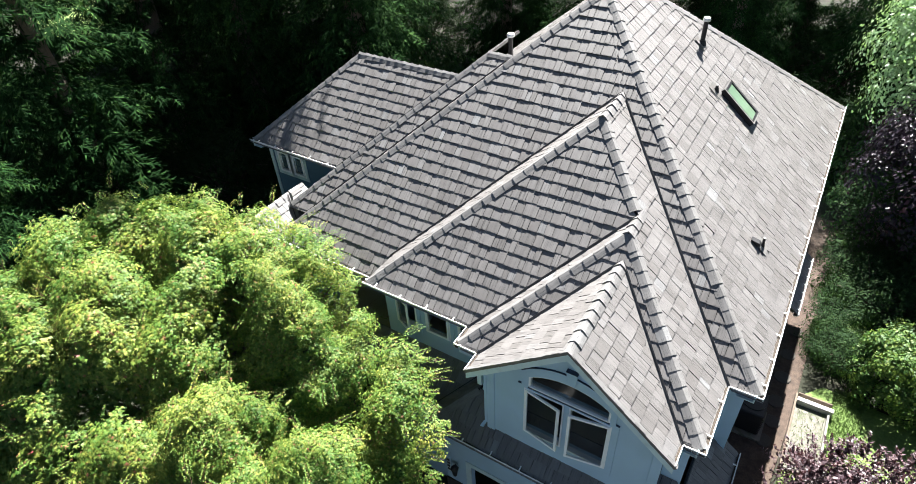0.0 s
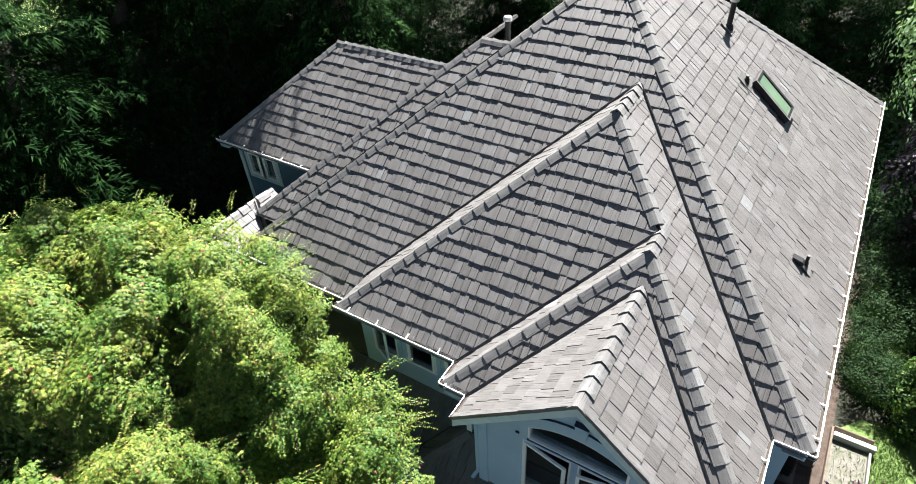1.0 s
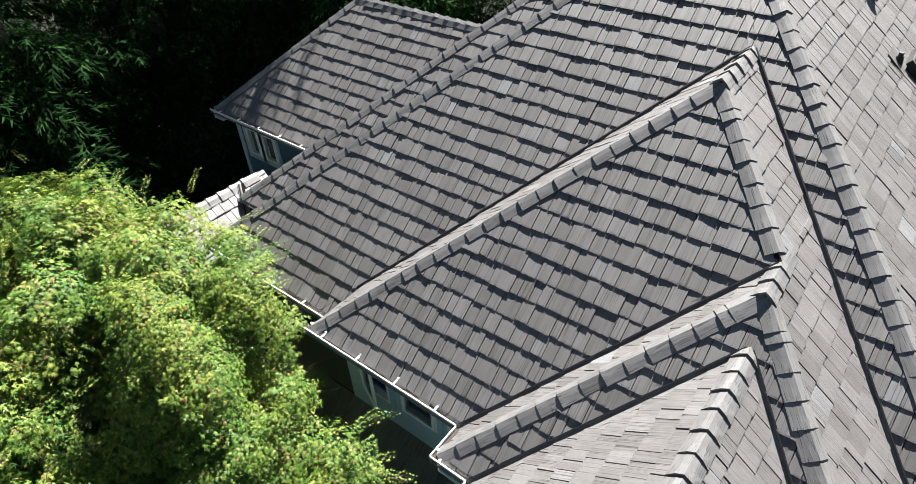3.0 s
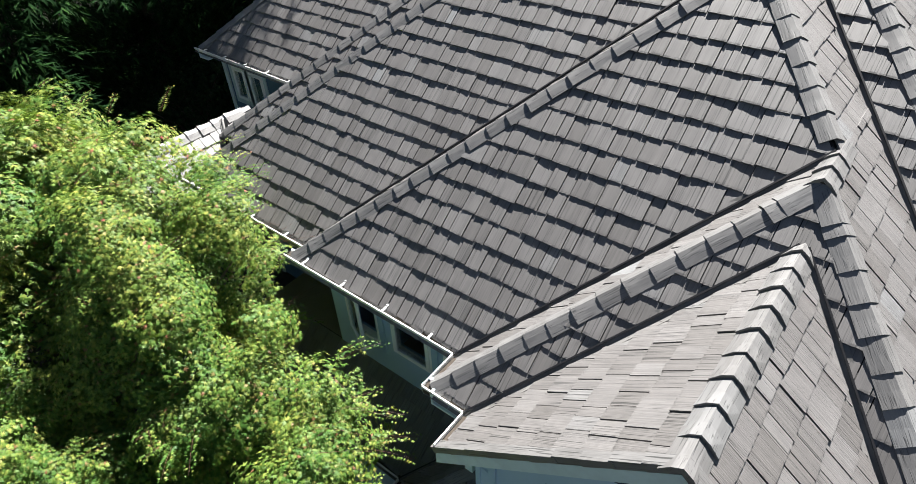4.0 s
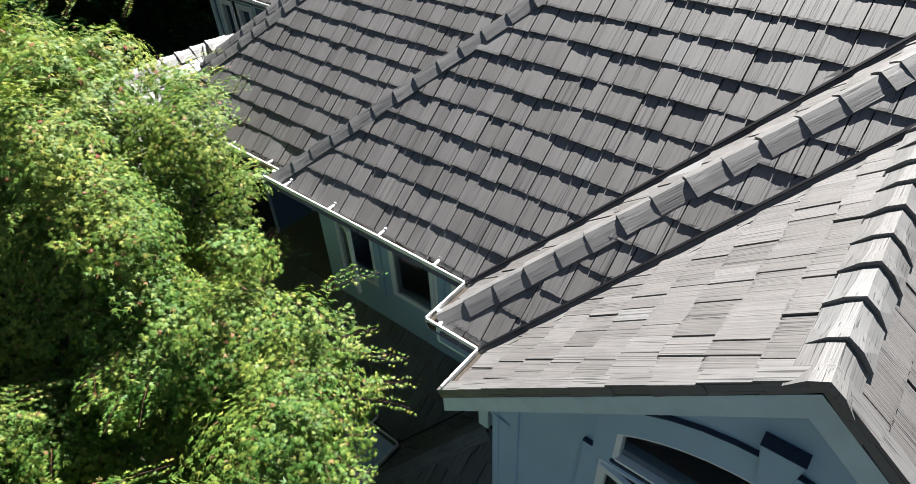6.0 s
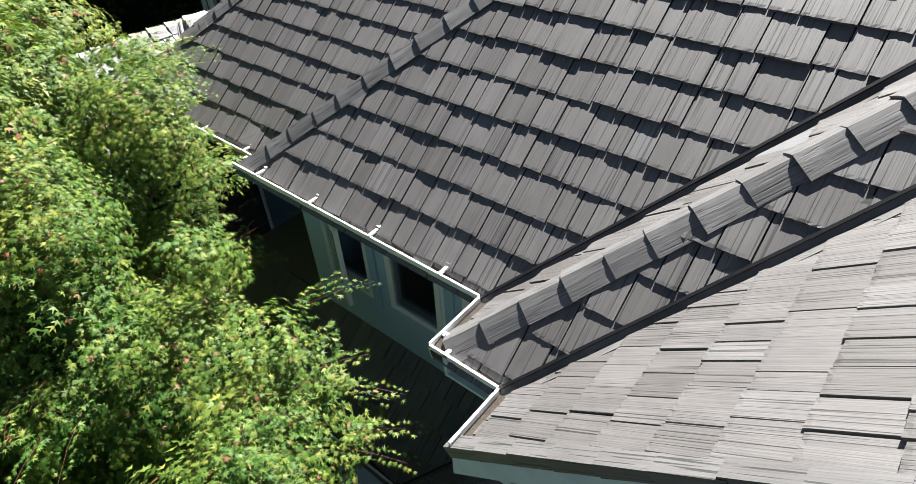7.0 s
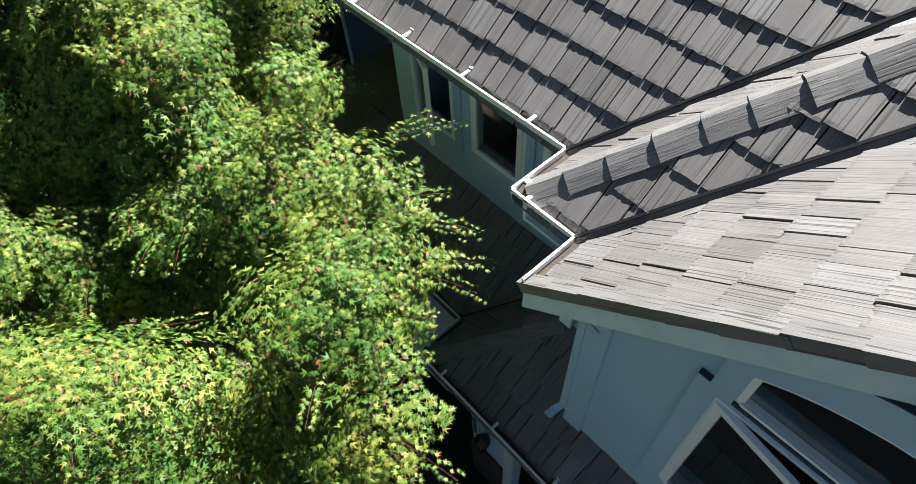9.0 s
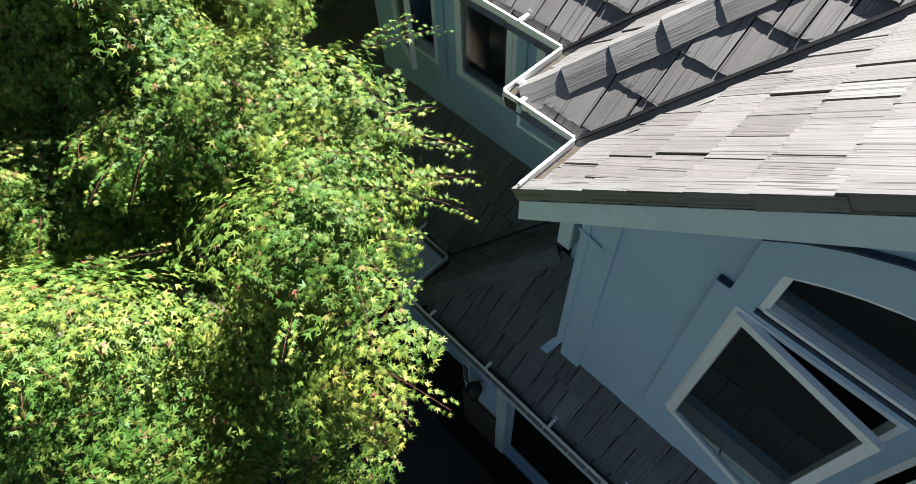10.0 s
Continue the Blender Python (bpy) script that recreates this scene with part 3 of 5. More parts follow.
main_s, main_e, main_w, main_n = Slope("S", YM), Slope("E", XR), Slope("W", XML), Slope("N", YB)
two_s, two_e, two_w = Slope("S", Y2), Slope("E", X2R), Slope("W", X2L)
three_s, three_w = Slope("S", Y3), Slope("W", X3L)
dorm_w, dorm_e = Slope("W", DL), Slope("E", DR)
l1_s, l1_w = Slope("S", YL1), Slope("W", XL1)
l2_s, l2_w, l2_n = Slope("S", YL2), Slope("W", XL2), Slope("N", YL2 + 2 * HL)
V = 0.05      # shakes stop this far (in plan) from a valley

# second hip, main south, third hip, dormer: the slopes that the camera passes
X2 = X2L + H2
yj = YM + H2
roof_slope(two_s, [[(X2L, Y2), (X3L - V, Y2), (X2R - H3 - V, Y2 + H3), (X2, Y2 + H2)]], near=(-4.6, 9.5, 5.3), first=0.069, drift=0.022)
roof_slope(main_s, [[(XML - 0.5, YM - 0.5), (X2L - V - 0.5, YM - 0.5), (X2 - V, yj), (RX, AY)],
                    [(X2L - V - 0.5, YM - 0.5), (X2L + 0.2, YM - 0.5), (X2L + 0.2, YM), (X2L - V, YM)],
                    [(X2 - V, yj), (X2 + V, yj), (RX, AY)],
                    [(X2R + V, YM), (XR, YM), (RX, AY), (X2 + V, yj)]], near=(-7.2, 10.5, 5.3), first=-0.537)
roof_slope(main_e, [[(XR, YM), (XR, YB), (RX, BY), (RX, AY)]], near=(-1.5, 12, 7))
roof_slope(three_s, [[(X3L, Y3), (DL - V, Y3), (DX - V, Y3 + HD), (X2R - H3, Y3 + H3)],
                     [(DX + V, Y3 + HD), (DR + V, Y3), (X2R, Y3), (X2R - H3, Y3 + H3)],
                     [(DX - V, Y3 + HD), (DX + V, Y3 + HD), (X2R - H3, Y3 + H3)]], near=(-4.5, 9, 5.3))
roof_slope(two_e, [[(X2R - H3, Y3 + H3), (X2R, Y3), (X2R, YM - V), (X2R - H3, YM + H3 - V)],
                   [(X2, Y2 + H2), (X2R - H3, Y2 + H3), (X2R - H3, YM + H3 - V), (X2, YM + H2 - V)]], near=(-1, 9.5, 5.5))
roof_slope(dorm_w, [[(DL, YG), (DX, YG), (DX, Y3 + HD - V), (DL, Y3 - V)]], near=(-4.1, 8.6, 5.2), first=0.12)
roof_slope(dorm_e, [[(DR, YG), (DX, YG), (DX, Y3 + HD - V), (DR, Y3 - V)]], near=(-2, 8.6, 6), first=0.12)
roof_slope(three_w, [[(X3L, Y3), (X2R - H3, Y3 + H3), (X2R - H3, Y2 + H3 - V), (X3L, Y2 - V)]])
roof_slope(two_w, [[(X2L, Y2), (X2, Y2 + H2), (X2, yj - V), (X2L, YM - V)]])
roof_slope(l2_s, [[(XL2, YL2), (XL1 - V, YL2), (XL1 + HL - V, YL2 + HL), (XL2 + HL, YL2 + HL)]], near=(-11, 13, 5.5))
h1 = 3.5
roof_slope(l1_s, [[(XL1 - 0.35, YL1 - 0.35), (XML - 0.35 - V, YL1 - 0.35), (XML + h1 - V, YL1 + h1), (XL1 + h1, YL1 + h1)]], first=0.13 - COURSE * 2)
# slopes that face away
roof_slope(main_w, [[(XML - 0.5, YM - 0.5), (RX, AY), (RX, BY), (XML, YB)]], separate=0)
roof_slope(main_n, [[(XML, YB), (RX, BY), (XR, YB)]], separate=0)
roof_slope(l1_w, [[(XL1 - 0.35, YL1 - 0.35), (XL1 + h1, YL1 + h1), (XL1 + h1, YL1 + h1 + 1.5), (XL1 - 0.35, YL1 + 4)]], separate=0)
roof_slope(l2_w, [[(XL2, YL2), (XL2 + HL, YL2 + HL), (XL2, YL2 + 2 * HL)]], separate=0)
roof_slope(l2_n, [[(XL2, YL2 + 2 * HL), (XL2 + HL, YL2 + HL), (-6.5, YL2 + HL), (-6.5, YL2 + 2 * HL)]], separate=0)
l1_n = Slope("N", YL1 + 2 * h1)
roof_slope(l1_n, [[(XL1 + h1, YL1 + h1), (-6.0, YL1 + h1), (-6.0, YL1 + 2 * h1), (XL1, YL1 + 2 * h1)]], separate=0)

# hips and ridges
ridge_line(main_s.lift(XML - 0.5, YM - 0.5), main_s.lift(RX, AY), main_s, main_w)
ridge_line(main_s.lift(XR, YM), main_s.lift(RX, AY), main_s, main_e)
ridge_line(main_s.lift(RX, AY), main_e.lift(RX, BY), main_e, main_w)
ridge_line(main_e.lift(XR, YB), main_e.lift(RX, BY), main_e, main_n)
ridge_line(two_s.lift(X2L, Y2), two_s.lift(X2, Y2 + H2), two_s, two_w)
ridge_line(two_s.lift(X2R - H3, Y2 + H3), two_s.lift(X2, Y2 + H2), two_s, two_e)
ridge_line(two_s.lift(X2, Y2 + H2) - Vector((0, 0.045, 0)), two_e.lift(X2, yj + 0.05), two_e, two_w)
ridge_line(three_s.lift(X3L, Y3), three_s.lift(X2R - H3, Y3 + H3), three_s, three_w)
ridge_line(three_s.lift(X2R, Y3), three_s.lift(X2R - H3, Y3 + H3), three_s, two_e)
ridge_line(three_s.lift(X2R - H3, Y3 + H3) - Vector((0, 0.045, 0)), two_e.lift(X2R - H3, Y2 + H3 + 0.05), two_e, three_w)
ridge_line(dorm_w.lift(DX, YG), dorm_w.lift(DX, Y3 + HD + 0.02), dorm_w, dorm_e)
ridge_line(l1_s.lift(XL1 - 0.35, YL1 - 0.35), l1_s.lift(XL1 + h1, YL1 + h1), l1_s, l1_w)
ridge_line(l1_s.lift(XL1 + h1, YL1 + h1), l1_s.lift(XML + h1, YL1 + h1), l1_s, l1_n)
ridge_line(l2_s.lift(XL2, YL2), l2_s.lift(XL2 + HL, YL2 + HL), l2_s, l2_w)
ridge_line(l2_s.lift(XL2 + HL, YL2 + HL), l2_s.lift(XL1 + HL, YL2 + HL), l2_s, l2_n)

# valleys
valley(two_s.lift(X3L, Y2), two_s.lift(X2R - H3, Y2 + H3), two_s, three_w)
valley(main_s.lift(X2L, YM), main_s.lift(X2, yj), main_s, two_w)
valley(main_s.lift(X2R, YM), main_s.lift(X2, yj), main_s, two_e)
valley(three_s.lift(DL, Y3), three_s.lift(DX, Y3 + HD), three_s, dorm_w)
valley(three_s.lift(DR, Y3), three_s.lift(DX, Y3 + HD), three_s, dorm_e)
valley(l1_s.lift(XML, YL1), l1_s.lift(XML + h1, YL1 + h1), l1_s, main_w)
valley(l2_s.lift(XL1, YL2), l2_s.lift(XL1 + HL, YL2 + HL), l2_s, l1_w)

# small west gable, half hidden by the maple
GX, GZ = -11.2, 5.06
gab_e = Slope("E", GX + 1.15, GZ - 1.15 * K)
gab_w = Slope("W", GX - 1.15, GZ - 1.15 * K)
roof_slope(gab_e, [[(GX + 1.15, 9.4), (GX + 1.15, 11.9), (GX, 11.9), (GX, 9.4)]])
roof_slope(gab_w, [[(GX - 1.15, 9.4), (GX - 1.15, 11.9), (GX, 11.9), (GX, 9.4)]], separate=0)
ridge_line((GX, 9.4, GZ), (GX, 11.6, GZ), gab_e, gab_w)
valley((GX + 0.95, 10.75, GZ - 0.95 * K), (GX + 0.05, 11.35, GZ), gab_e, l1_s, 0.07)

# lower roofs round the front
low_a, low_b, low_w, low_e = Slope("S", 9.02, LOW), Slope("S", 8.5, LOW), Slope("W", -5.26, LOW), Slope("E", 0.65, LOW)
roof_slope(low_a, [[(-7.6, 9.02), (-5.26, 9.02), (-4.41, 9.87), (-7.6, 9.87)]])
roof_slope(low_b, [[(-5.26, 8.5), (0.65, 8.5), (-0.25, 9.4), (-4.36, 9.4)]])
roof_slope(low_w, [[(-5.26, 8.5), (-4.36, 9.4), (-4.2, 10.08), (-5.26, 9.02)]])
roof_slope(low_e, [[(0.65, 8.5), (0.65, 11.03), (-0.1, 11.03), (-0.1, 9.25)]])
ridge_line(low_b.lift(-5.26, 8.5), low_b.lift(-4.36, 9.4), low_b, low_w)
ridge_line(low_b.lift(0.65, 8.5), low_b.lift(-0.1, 9.25), low_b, low_e)
valley(low_a.lift(-5.26, 9.02), low_a.lift(-4.41, 9.87), low_a, low_w)

# gutters, fascias, soffits
G = 5.30
GY = 8.94                                    # face of the dormer's gable wall
for pts, out in (
    ([(X2L, Y2, G), (X3L, Y2, G), (X3L, Y3, G), (DL, Y3, G), (DL, YG, G)], 1),
    ([(DR, YG, G), (DR, Y3, G), (X2R, Y3, G), (X2R, YM, G), (XR, YM, G), (XR, YB, G)], 1),
    ([(XML - 0.5, YM - 0.5, G - 0.5 * K), (X2L + 0.3, YM - 0.5, G - 0.5 * K)], 1),
    ([(XL2, YL2, G), (XL1 + 0.05, YL2, G)], 1),
):
    gutter(pts, outward=out)
for a, b in (((X2L, Y2, G), (X3L, Y2, G)), ((X3L, Y2 + 0.1, G), (X3L, Y3, G)), ((X3L, Y3, G), (DL, Y3, G)), ((DL, Y3, G), (DL, GY + 0.02, G)),
             ((DR, GY + 0.02, G), (DR, Y3, G)), ((DR, Y3, G), (X2R, Y3, G)), ((X2R, Y3, G), (X2R, YM, G)), ((X2R, YM, G), (XR, YM, G)), ((XR, YM, G), (XR, YB, G)),
             ((XML - 0.5, YM - 0.5, G - 0.5 * K), (X2L + 0.3, YM - 0.5, G - 0.5 * K)), ((XL2, YL2, G), (XL1, YL2, G)), ((XL2, YL2 + 5, G), (XL2, YL2, G))):
    eave_box(a, b)
GL = 2.95
gutter([(-7.6, 9.02, GL), (-5.26, 9.02, GL), (-5.26, 8.5, GL), (0.65, 8.5, GL), (0.65, 11.03, GL)])
for a, b in (((-7.6, 9.02, GL), (-5.26, 9.02, GL)), ((-5.26, 9.02, GL), (-5.26, 8.5, GL)), ((-5.26, 8.5, GL), (0.65, 8.5, GL)), ((0.65, 8.5, GL), (0.65, 11.03, GL))):
    eave_box(a, b)

# ---- walls ----
WALL = 0.14


def arch(cx, half, z0, rise, n=12, foot=0.0):
    """A segmental arch opening's outline, counter-clockwise from its left foot."""
    r = (half * half + rise * rise) / (2 * rise)
    a = math.asin(half / r)
    sides = [(cx + half, z0 + foot)] if foot else []
    back = [(cx - half, z0 + foot)] if foot else []
    return [(cx - half, z0), (cx + half, z0)] + sides + [(cx + r * math.sin(t), z0 + foot + rise - r + r * math.cos(t)) for t in (a - 2 * a * i / n for i in range(1, n))] + back


GX0, GX1 = -3.87, -0.56
top = EAVE + K * HD - 0.17
gz0 = top - K * (DX - GX0)
gz1 = top - K * (GX1 - DX)
WL0, WL1, WR0, WR1, WZ0, WZ1 = -3.09, -2.32, -2.22, -1.45, 3.76, 5.08
ARCH = arch(-2.26, 0.755, 5.15, 0.25, foot=0.27)
gable = wall_with_holes("gable_wall", [(GX0, 2.7), (GX1, 2.7), (GX1, gz1), (DX, top), (GX0, gz0)],
                        [[(WL0, WZ0), (WL1, WZ0), (WL1, WZ1), (WL0, WZ1)], [(WR0, WZ0), (WR1, WZ0), (WR1, WZ1), (WR0, WZ1)], ARCH],
                        (0, GY, 0), (1, 0, 0), (0, 0, 1), (0, WALL, 0), M_STUCCO, house, "smooth blue-grey stucco gable wall")


def wall(name, a, b, z0, z1, holes=(), material=M_STUCCO, label="blue-grey stucco wall"):
    """An upright wall from a to b (outer face on the right of the run), openings as (along, z) loops."""
    a, b = Vector((*a, 0)), Vector((*b, 0))
    e = (b - a).normalized()
    q = Vector((-e.y, e.x, 0))
    n = (b - a).length - 0.004
    return wall_with_holes(name, [(0.004, z0), (n, z0), (n, z1), (0.004, z1)], holes, a, e, (0, 0, 1), q * WALL, material, house, label)


def rect(x0, x1, z0, z1):
    return [(x0, z0), (x1, z0), (x1, z1), (x0, z1)]


W2Y, W2X0 = 9.86, -6.98
UP = 5.13
wall("wall", (W2X0, W2Y), (-4.26, W2Y), 0, UP, [rect(-6.70 - W2X0, -6.14 - W2X0, 4.06, 4.98), rect(-5.92 - W2X0, -5.28 - W2X0, 4.10, 4.98), rect(-5.10 - W2X0, -4.6 - W2X0, 4.2, 4.98)])
wall("wall", (-4.26, W2Y), (-4.26, 9.4), 2.6, UP)
wall("wall", (-4.26, 9.4), (GX0, 9.4), 2.6, UP)
wall("wall", (GX0, 9.4), (GX0, GY + WALL), 2.6, gz0 + 0.02)
wall("wall", (GX1, GY + WALL), (GX1, 9.4), 2.6, gz1 + 0.02)
wall("wall", (GX1, 9.4), (-0.2, 9.4), 2.6, UP)
wall("wall", (-0.2, 9.4), (-0.2, 10.8), 0, UP)
wall("wall", (-0.2, 10.8), (0.32, 10.8), -0.3, UP)
wall("wall", (0.32, 10.8), (0.32, 21.6), -0.3, UP)
wall("wall", (0.32, 21.6), (-9.6, 21.6), -0.3, UP)
wall("wall", (-9.6, 21.6), (-9.6, 12.0), -0.9, UP - 0.4)
wall("wall", (-9.6, 12.0), (W2X0, 12.0), -0.9, UP - 0.4)
wall("wall", (W2X0, 12.0), (W2X0, W2Y), -0.9, UP)
# lower storey in front, with the garage opening
wall("wall", (-5.06, 8.94), (0.22, 8.94), -0.95, 2.78, [rect(0.70, 4.68, -0.9, 1.22)])
wall("wall", (-5.06, 9.86), (-5.06, 8.94), -0.95, 2.78)
wall("wall", (0.22, 8.94), (0.22, 10.9), -0.95, 2.78)
wall("wall", (-6.98, 9.42), (-5.06, 9.42), -0.95, 2.78)
# west wings
L2Y = 12.98
wall("wall", (-13.5, L2Y), (-10.2, L2Y), -0.9, UP, [rect(0.26, 0.70, 4.22, 4.95), rect(0.80, 1.28, 4.22, 4.95)], M_SIDING, "blue lap-sided wall of the west wing")
wall("wall", (-13.5, 17.3), (-13.5, L2Y), -0.9, UP, (), M_SIDING, "blue lap-sided wall of the west wing")
wall("wall", (-10.2, L2Y), (-10.2, 11.9), -0.9, UP - 0.2)
wall("wall", (-10.2, 11.9), (-9.6, 11.9), -0.9, UP - 0.2)
for i in range(30):
    z = 1.0 + i * 0.125
    if z + 0.12 < 4.2:
        bm = bmesh.new()
        add_prism(bm, [(-13.42, L2Y, z), (-13.42, L2Y - 0.018, z), (-13.42, L2Y - 0.004, z + 0.125), (-13.42, L2Y, z + 0.125)], (3.1, 0, 0))
        under(part("siding_board", bm, M_SIDING), house)
box_part("corner_board", (-13.53, L2Y - 0.03, -0.9), (-13.42, L2Y + 0.05, UP), M_TRIM, house)
# storey floor and inner walls that close the rooms
box_part("storey_floor", (-9.4, 9.6, 2.55), (0.05, 21.4, 2.68), M_ROOM, house)
box_part("storey_floor", (-4.1, 9.1, 2.55), (-0.5, 9.6, 2.68), M_ROOM, house)
box_part("room_wall", (-9.4, 13.2, 2.68), (0.05, 13.3, 5.2), M_ROOM, house)
box_part("room_wall", (-4.3, 10.1, 2.68), (-4.2, 13.2, 5.2), M_ROOM, house)
box_part("room_ceiling", (-9.4, 10.9, 5.1), (0.05, 13.2, 5.14), M_ROOM, house)
box_part("garage_wall", (-6.8, 12.5, -0.95), (0.05, 12.6, 2.55), M_ROOM, house)
box_part("garage_wall", (-6.9, 9.6, -0.95), (-6.8, 12.6, 2.55), M_ROOM, house)

def prism_bm(points, along):
    bm = bmesh.new()
    add_prism(bm, points, along)
    bmesh.ops.recalc_face_normals(bm, faces=bm.faces[:])
    return bm


def strip_faces(bm, outer, inner, y0, y1, closed=False):
    """A bent flat bar between two lines of (x, z) points, from y0 to y1."""
    rows = [[bm.verts.new((a[0], y, a[1])) for a in line] for line in (outer, inner) for y in (y0, y1)]
    n = len(outer)
    for i in range(n if closed else n - 1):
        j = (i + 1) % n
        for p, q in ((0, 2), (2, 3), (3, 1), (1, 0)):
            bm.faces.new((rows[p][i], rows[p][j], rows[q][j], rows[q][i]))
    if not closed:
        for i in (0, n - 1):
            bm.faces.new((rows[0][i], rows[2][i], rows[3][i], rows[1][i]))
    bmesh.ops.recalc_face_normals(bm, faces=bm.faces[:])


# ---- rake boards and trim of the gable ----
for sgn in (-1, 1):
    e = Vector((-sgn * CT, 0, ST))
    up = Vector((sgn * ST, 0, CT))
    n = 10
    step = HD * RUN / n
    for i in range(n):
        bm = bmesh.new()
        o = roof_rng.uniform(-0.003, 0.003)
        add_prism(bm, [(0, 0, 0.046 + o), (step + 0.03, 0, 0.040 + o), (step + 0.03, 0, -0.013), (0, 0, -0.024)], (0, 0.085, 0))
        bmesh.ops.recalc_face_normals(bm, faces=bm.faces[:])
        ob = part("rake_shake", bm, M_CAP, None, "shake wrapped over the gable edge")
        m = Matrix((e, Vector((0, 1, 0)), up)).transposed().to_4x4()
        m.translation = Vector((DX + sgn * HD, YG - 0.012 + o, EAVE)) + e * (i * step)
        ob.matrix_basis = Matrix.Translation(-house.location) @ m
        ob.parent = house

for x_low, sgn in ((DL + 0.02, 1), (DR - 0.02, -1)):
    bm = bmesh.new()
    z = lambda x: EAVE + K * (HD - abs(x - DX)) - 0.02
    prof = [(x_low, z(x_low) - 0.018), (DX, z(DX) - 0.018), (DX, z(DX) - 0.165), (x_low, z(x_low) - 0.165)]
    add_prism(bm, [(x, YG - 0.004, h) for x, h in prof], (0, 0.035, 0))
    bmesh.ops.recalc_face_normals(bm, faces=bm.faces[:])
    under(part("rake_board", bm, M_TRIM, None, "pale blue rake board along the gable"), house)
    bm = bmesh.new()
    prof = [(x_low, z(x_low) - 0.065), (DX, z(DX) - 0.065), (DX, z(DX) - 0.085), (x_low, z(x_low) - 0.085)]
    add_prism(bm, [(x, YG + 0.032, h) for x, h in prof], (0, GY - YG - 0.03, 0))
    bmesh.ops.recalc_face_normals(bm, faces=bm.faces[:])
    under(part("rake_soffit", bm, M_TRIM), house)
for x0, x1 in ((GX0 - 0.02, GX0 + 0.15), (GX1 - 0.15, GX1 + 0.02)):
    zt = min(gz0, gz1) + 0.03
    box_part("corner_board", (x0, GY - 0.025, 2.9), (x1, GY + 0.03, zt), M_STUCCO, house, "blue-grey corner board", 0.004)
# stepped window surround with an arched head and a keystone
sx0, sx1 = -3.15, -1.40
a2 = arch(-2.275, 0.875, 5.16, 0.36, foot=0.37)
outer = [(sx0 - 0.07, 3.6), (sx1 + 0.07, 3.6), (sx1 + 0.07, 5.15), (sx1, 5.15)] + a2[2:] + [(sx0, 5.15), (sx0 - 0.07, 5.15)]
wall_with_holes("window_surround", outer, [[(WL0, WZ0), (WL1, WZ0), (WL1, WZ1), (WL0, WZ1)], [(WR0, WZ0), (WR1, WZ0), (WR1, WZ1), (WR0, WZ1)], ARCH],
                (0, GY - 0.032, 0), (1, 0, 0), (0, 0, 1), (0, 0.030, 0), M_STUCCO, house, "raised stucco window surround with an arched head")
bm = bmesh.new()
add_prism(bm, [(-2.285, GY - 0.085, 5.755), (-2.155, GY - 0.085, 5.755), (-2.130, GY - 0.085, 6.05), (-2.335, GY - 0.085, 6.05)], (0, 0.055, 0))
bmesh.ops.bevel(bm, geom=bm.edges[:], offset=0.008, segments=1, affect="EDGES")
under(part("keystone", bm, M_STUCCO, None, "tapered stucco keystone over the arch"), house)
bm = bmesh.new()
arc = [(x, z) for x, z in a2[2:]]
strip_faces(bm, arc, [(x + 0.012 * (x + 2.275), z + 0.009) for x, z in arc], GY - 0.034, GY - 0.002)
under(part("drip_ledge", bm, M_LEDGE, None, "dark weathered top edge of the arched surround"), house)
for lo, hi in (((-2.337, GY - 0.088, 6.05), (-2.128, GY - 0.002, 6.058)), ((sx0 - 0.07, GY - 0.036, 5.15), (sx0 - 0.001, GY - 0.002, 5.162)), ((sx1 + 0.001, GY - 0.036, 5.15), (sx1 + 0.07, GY - 0.002, 5.162)), ((-3.02, GY - 0.048, 5.125), (-1.50, GY - 0.033, 5.15))):
    box_part("drip_ledge", lo, hi, M_LEDGE, house)
box_part("eave_return", (-4.115, 8.96, 4.45), (-4.02, 9.06, 5.09), M_TRIM, house, "pale blue boxed eave return", 0.004)


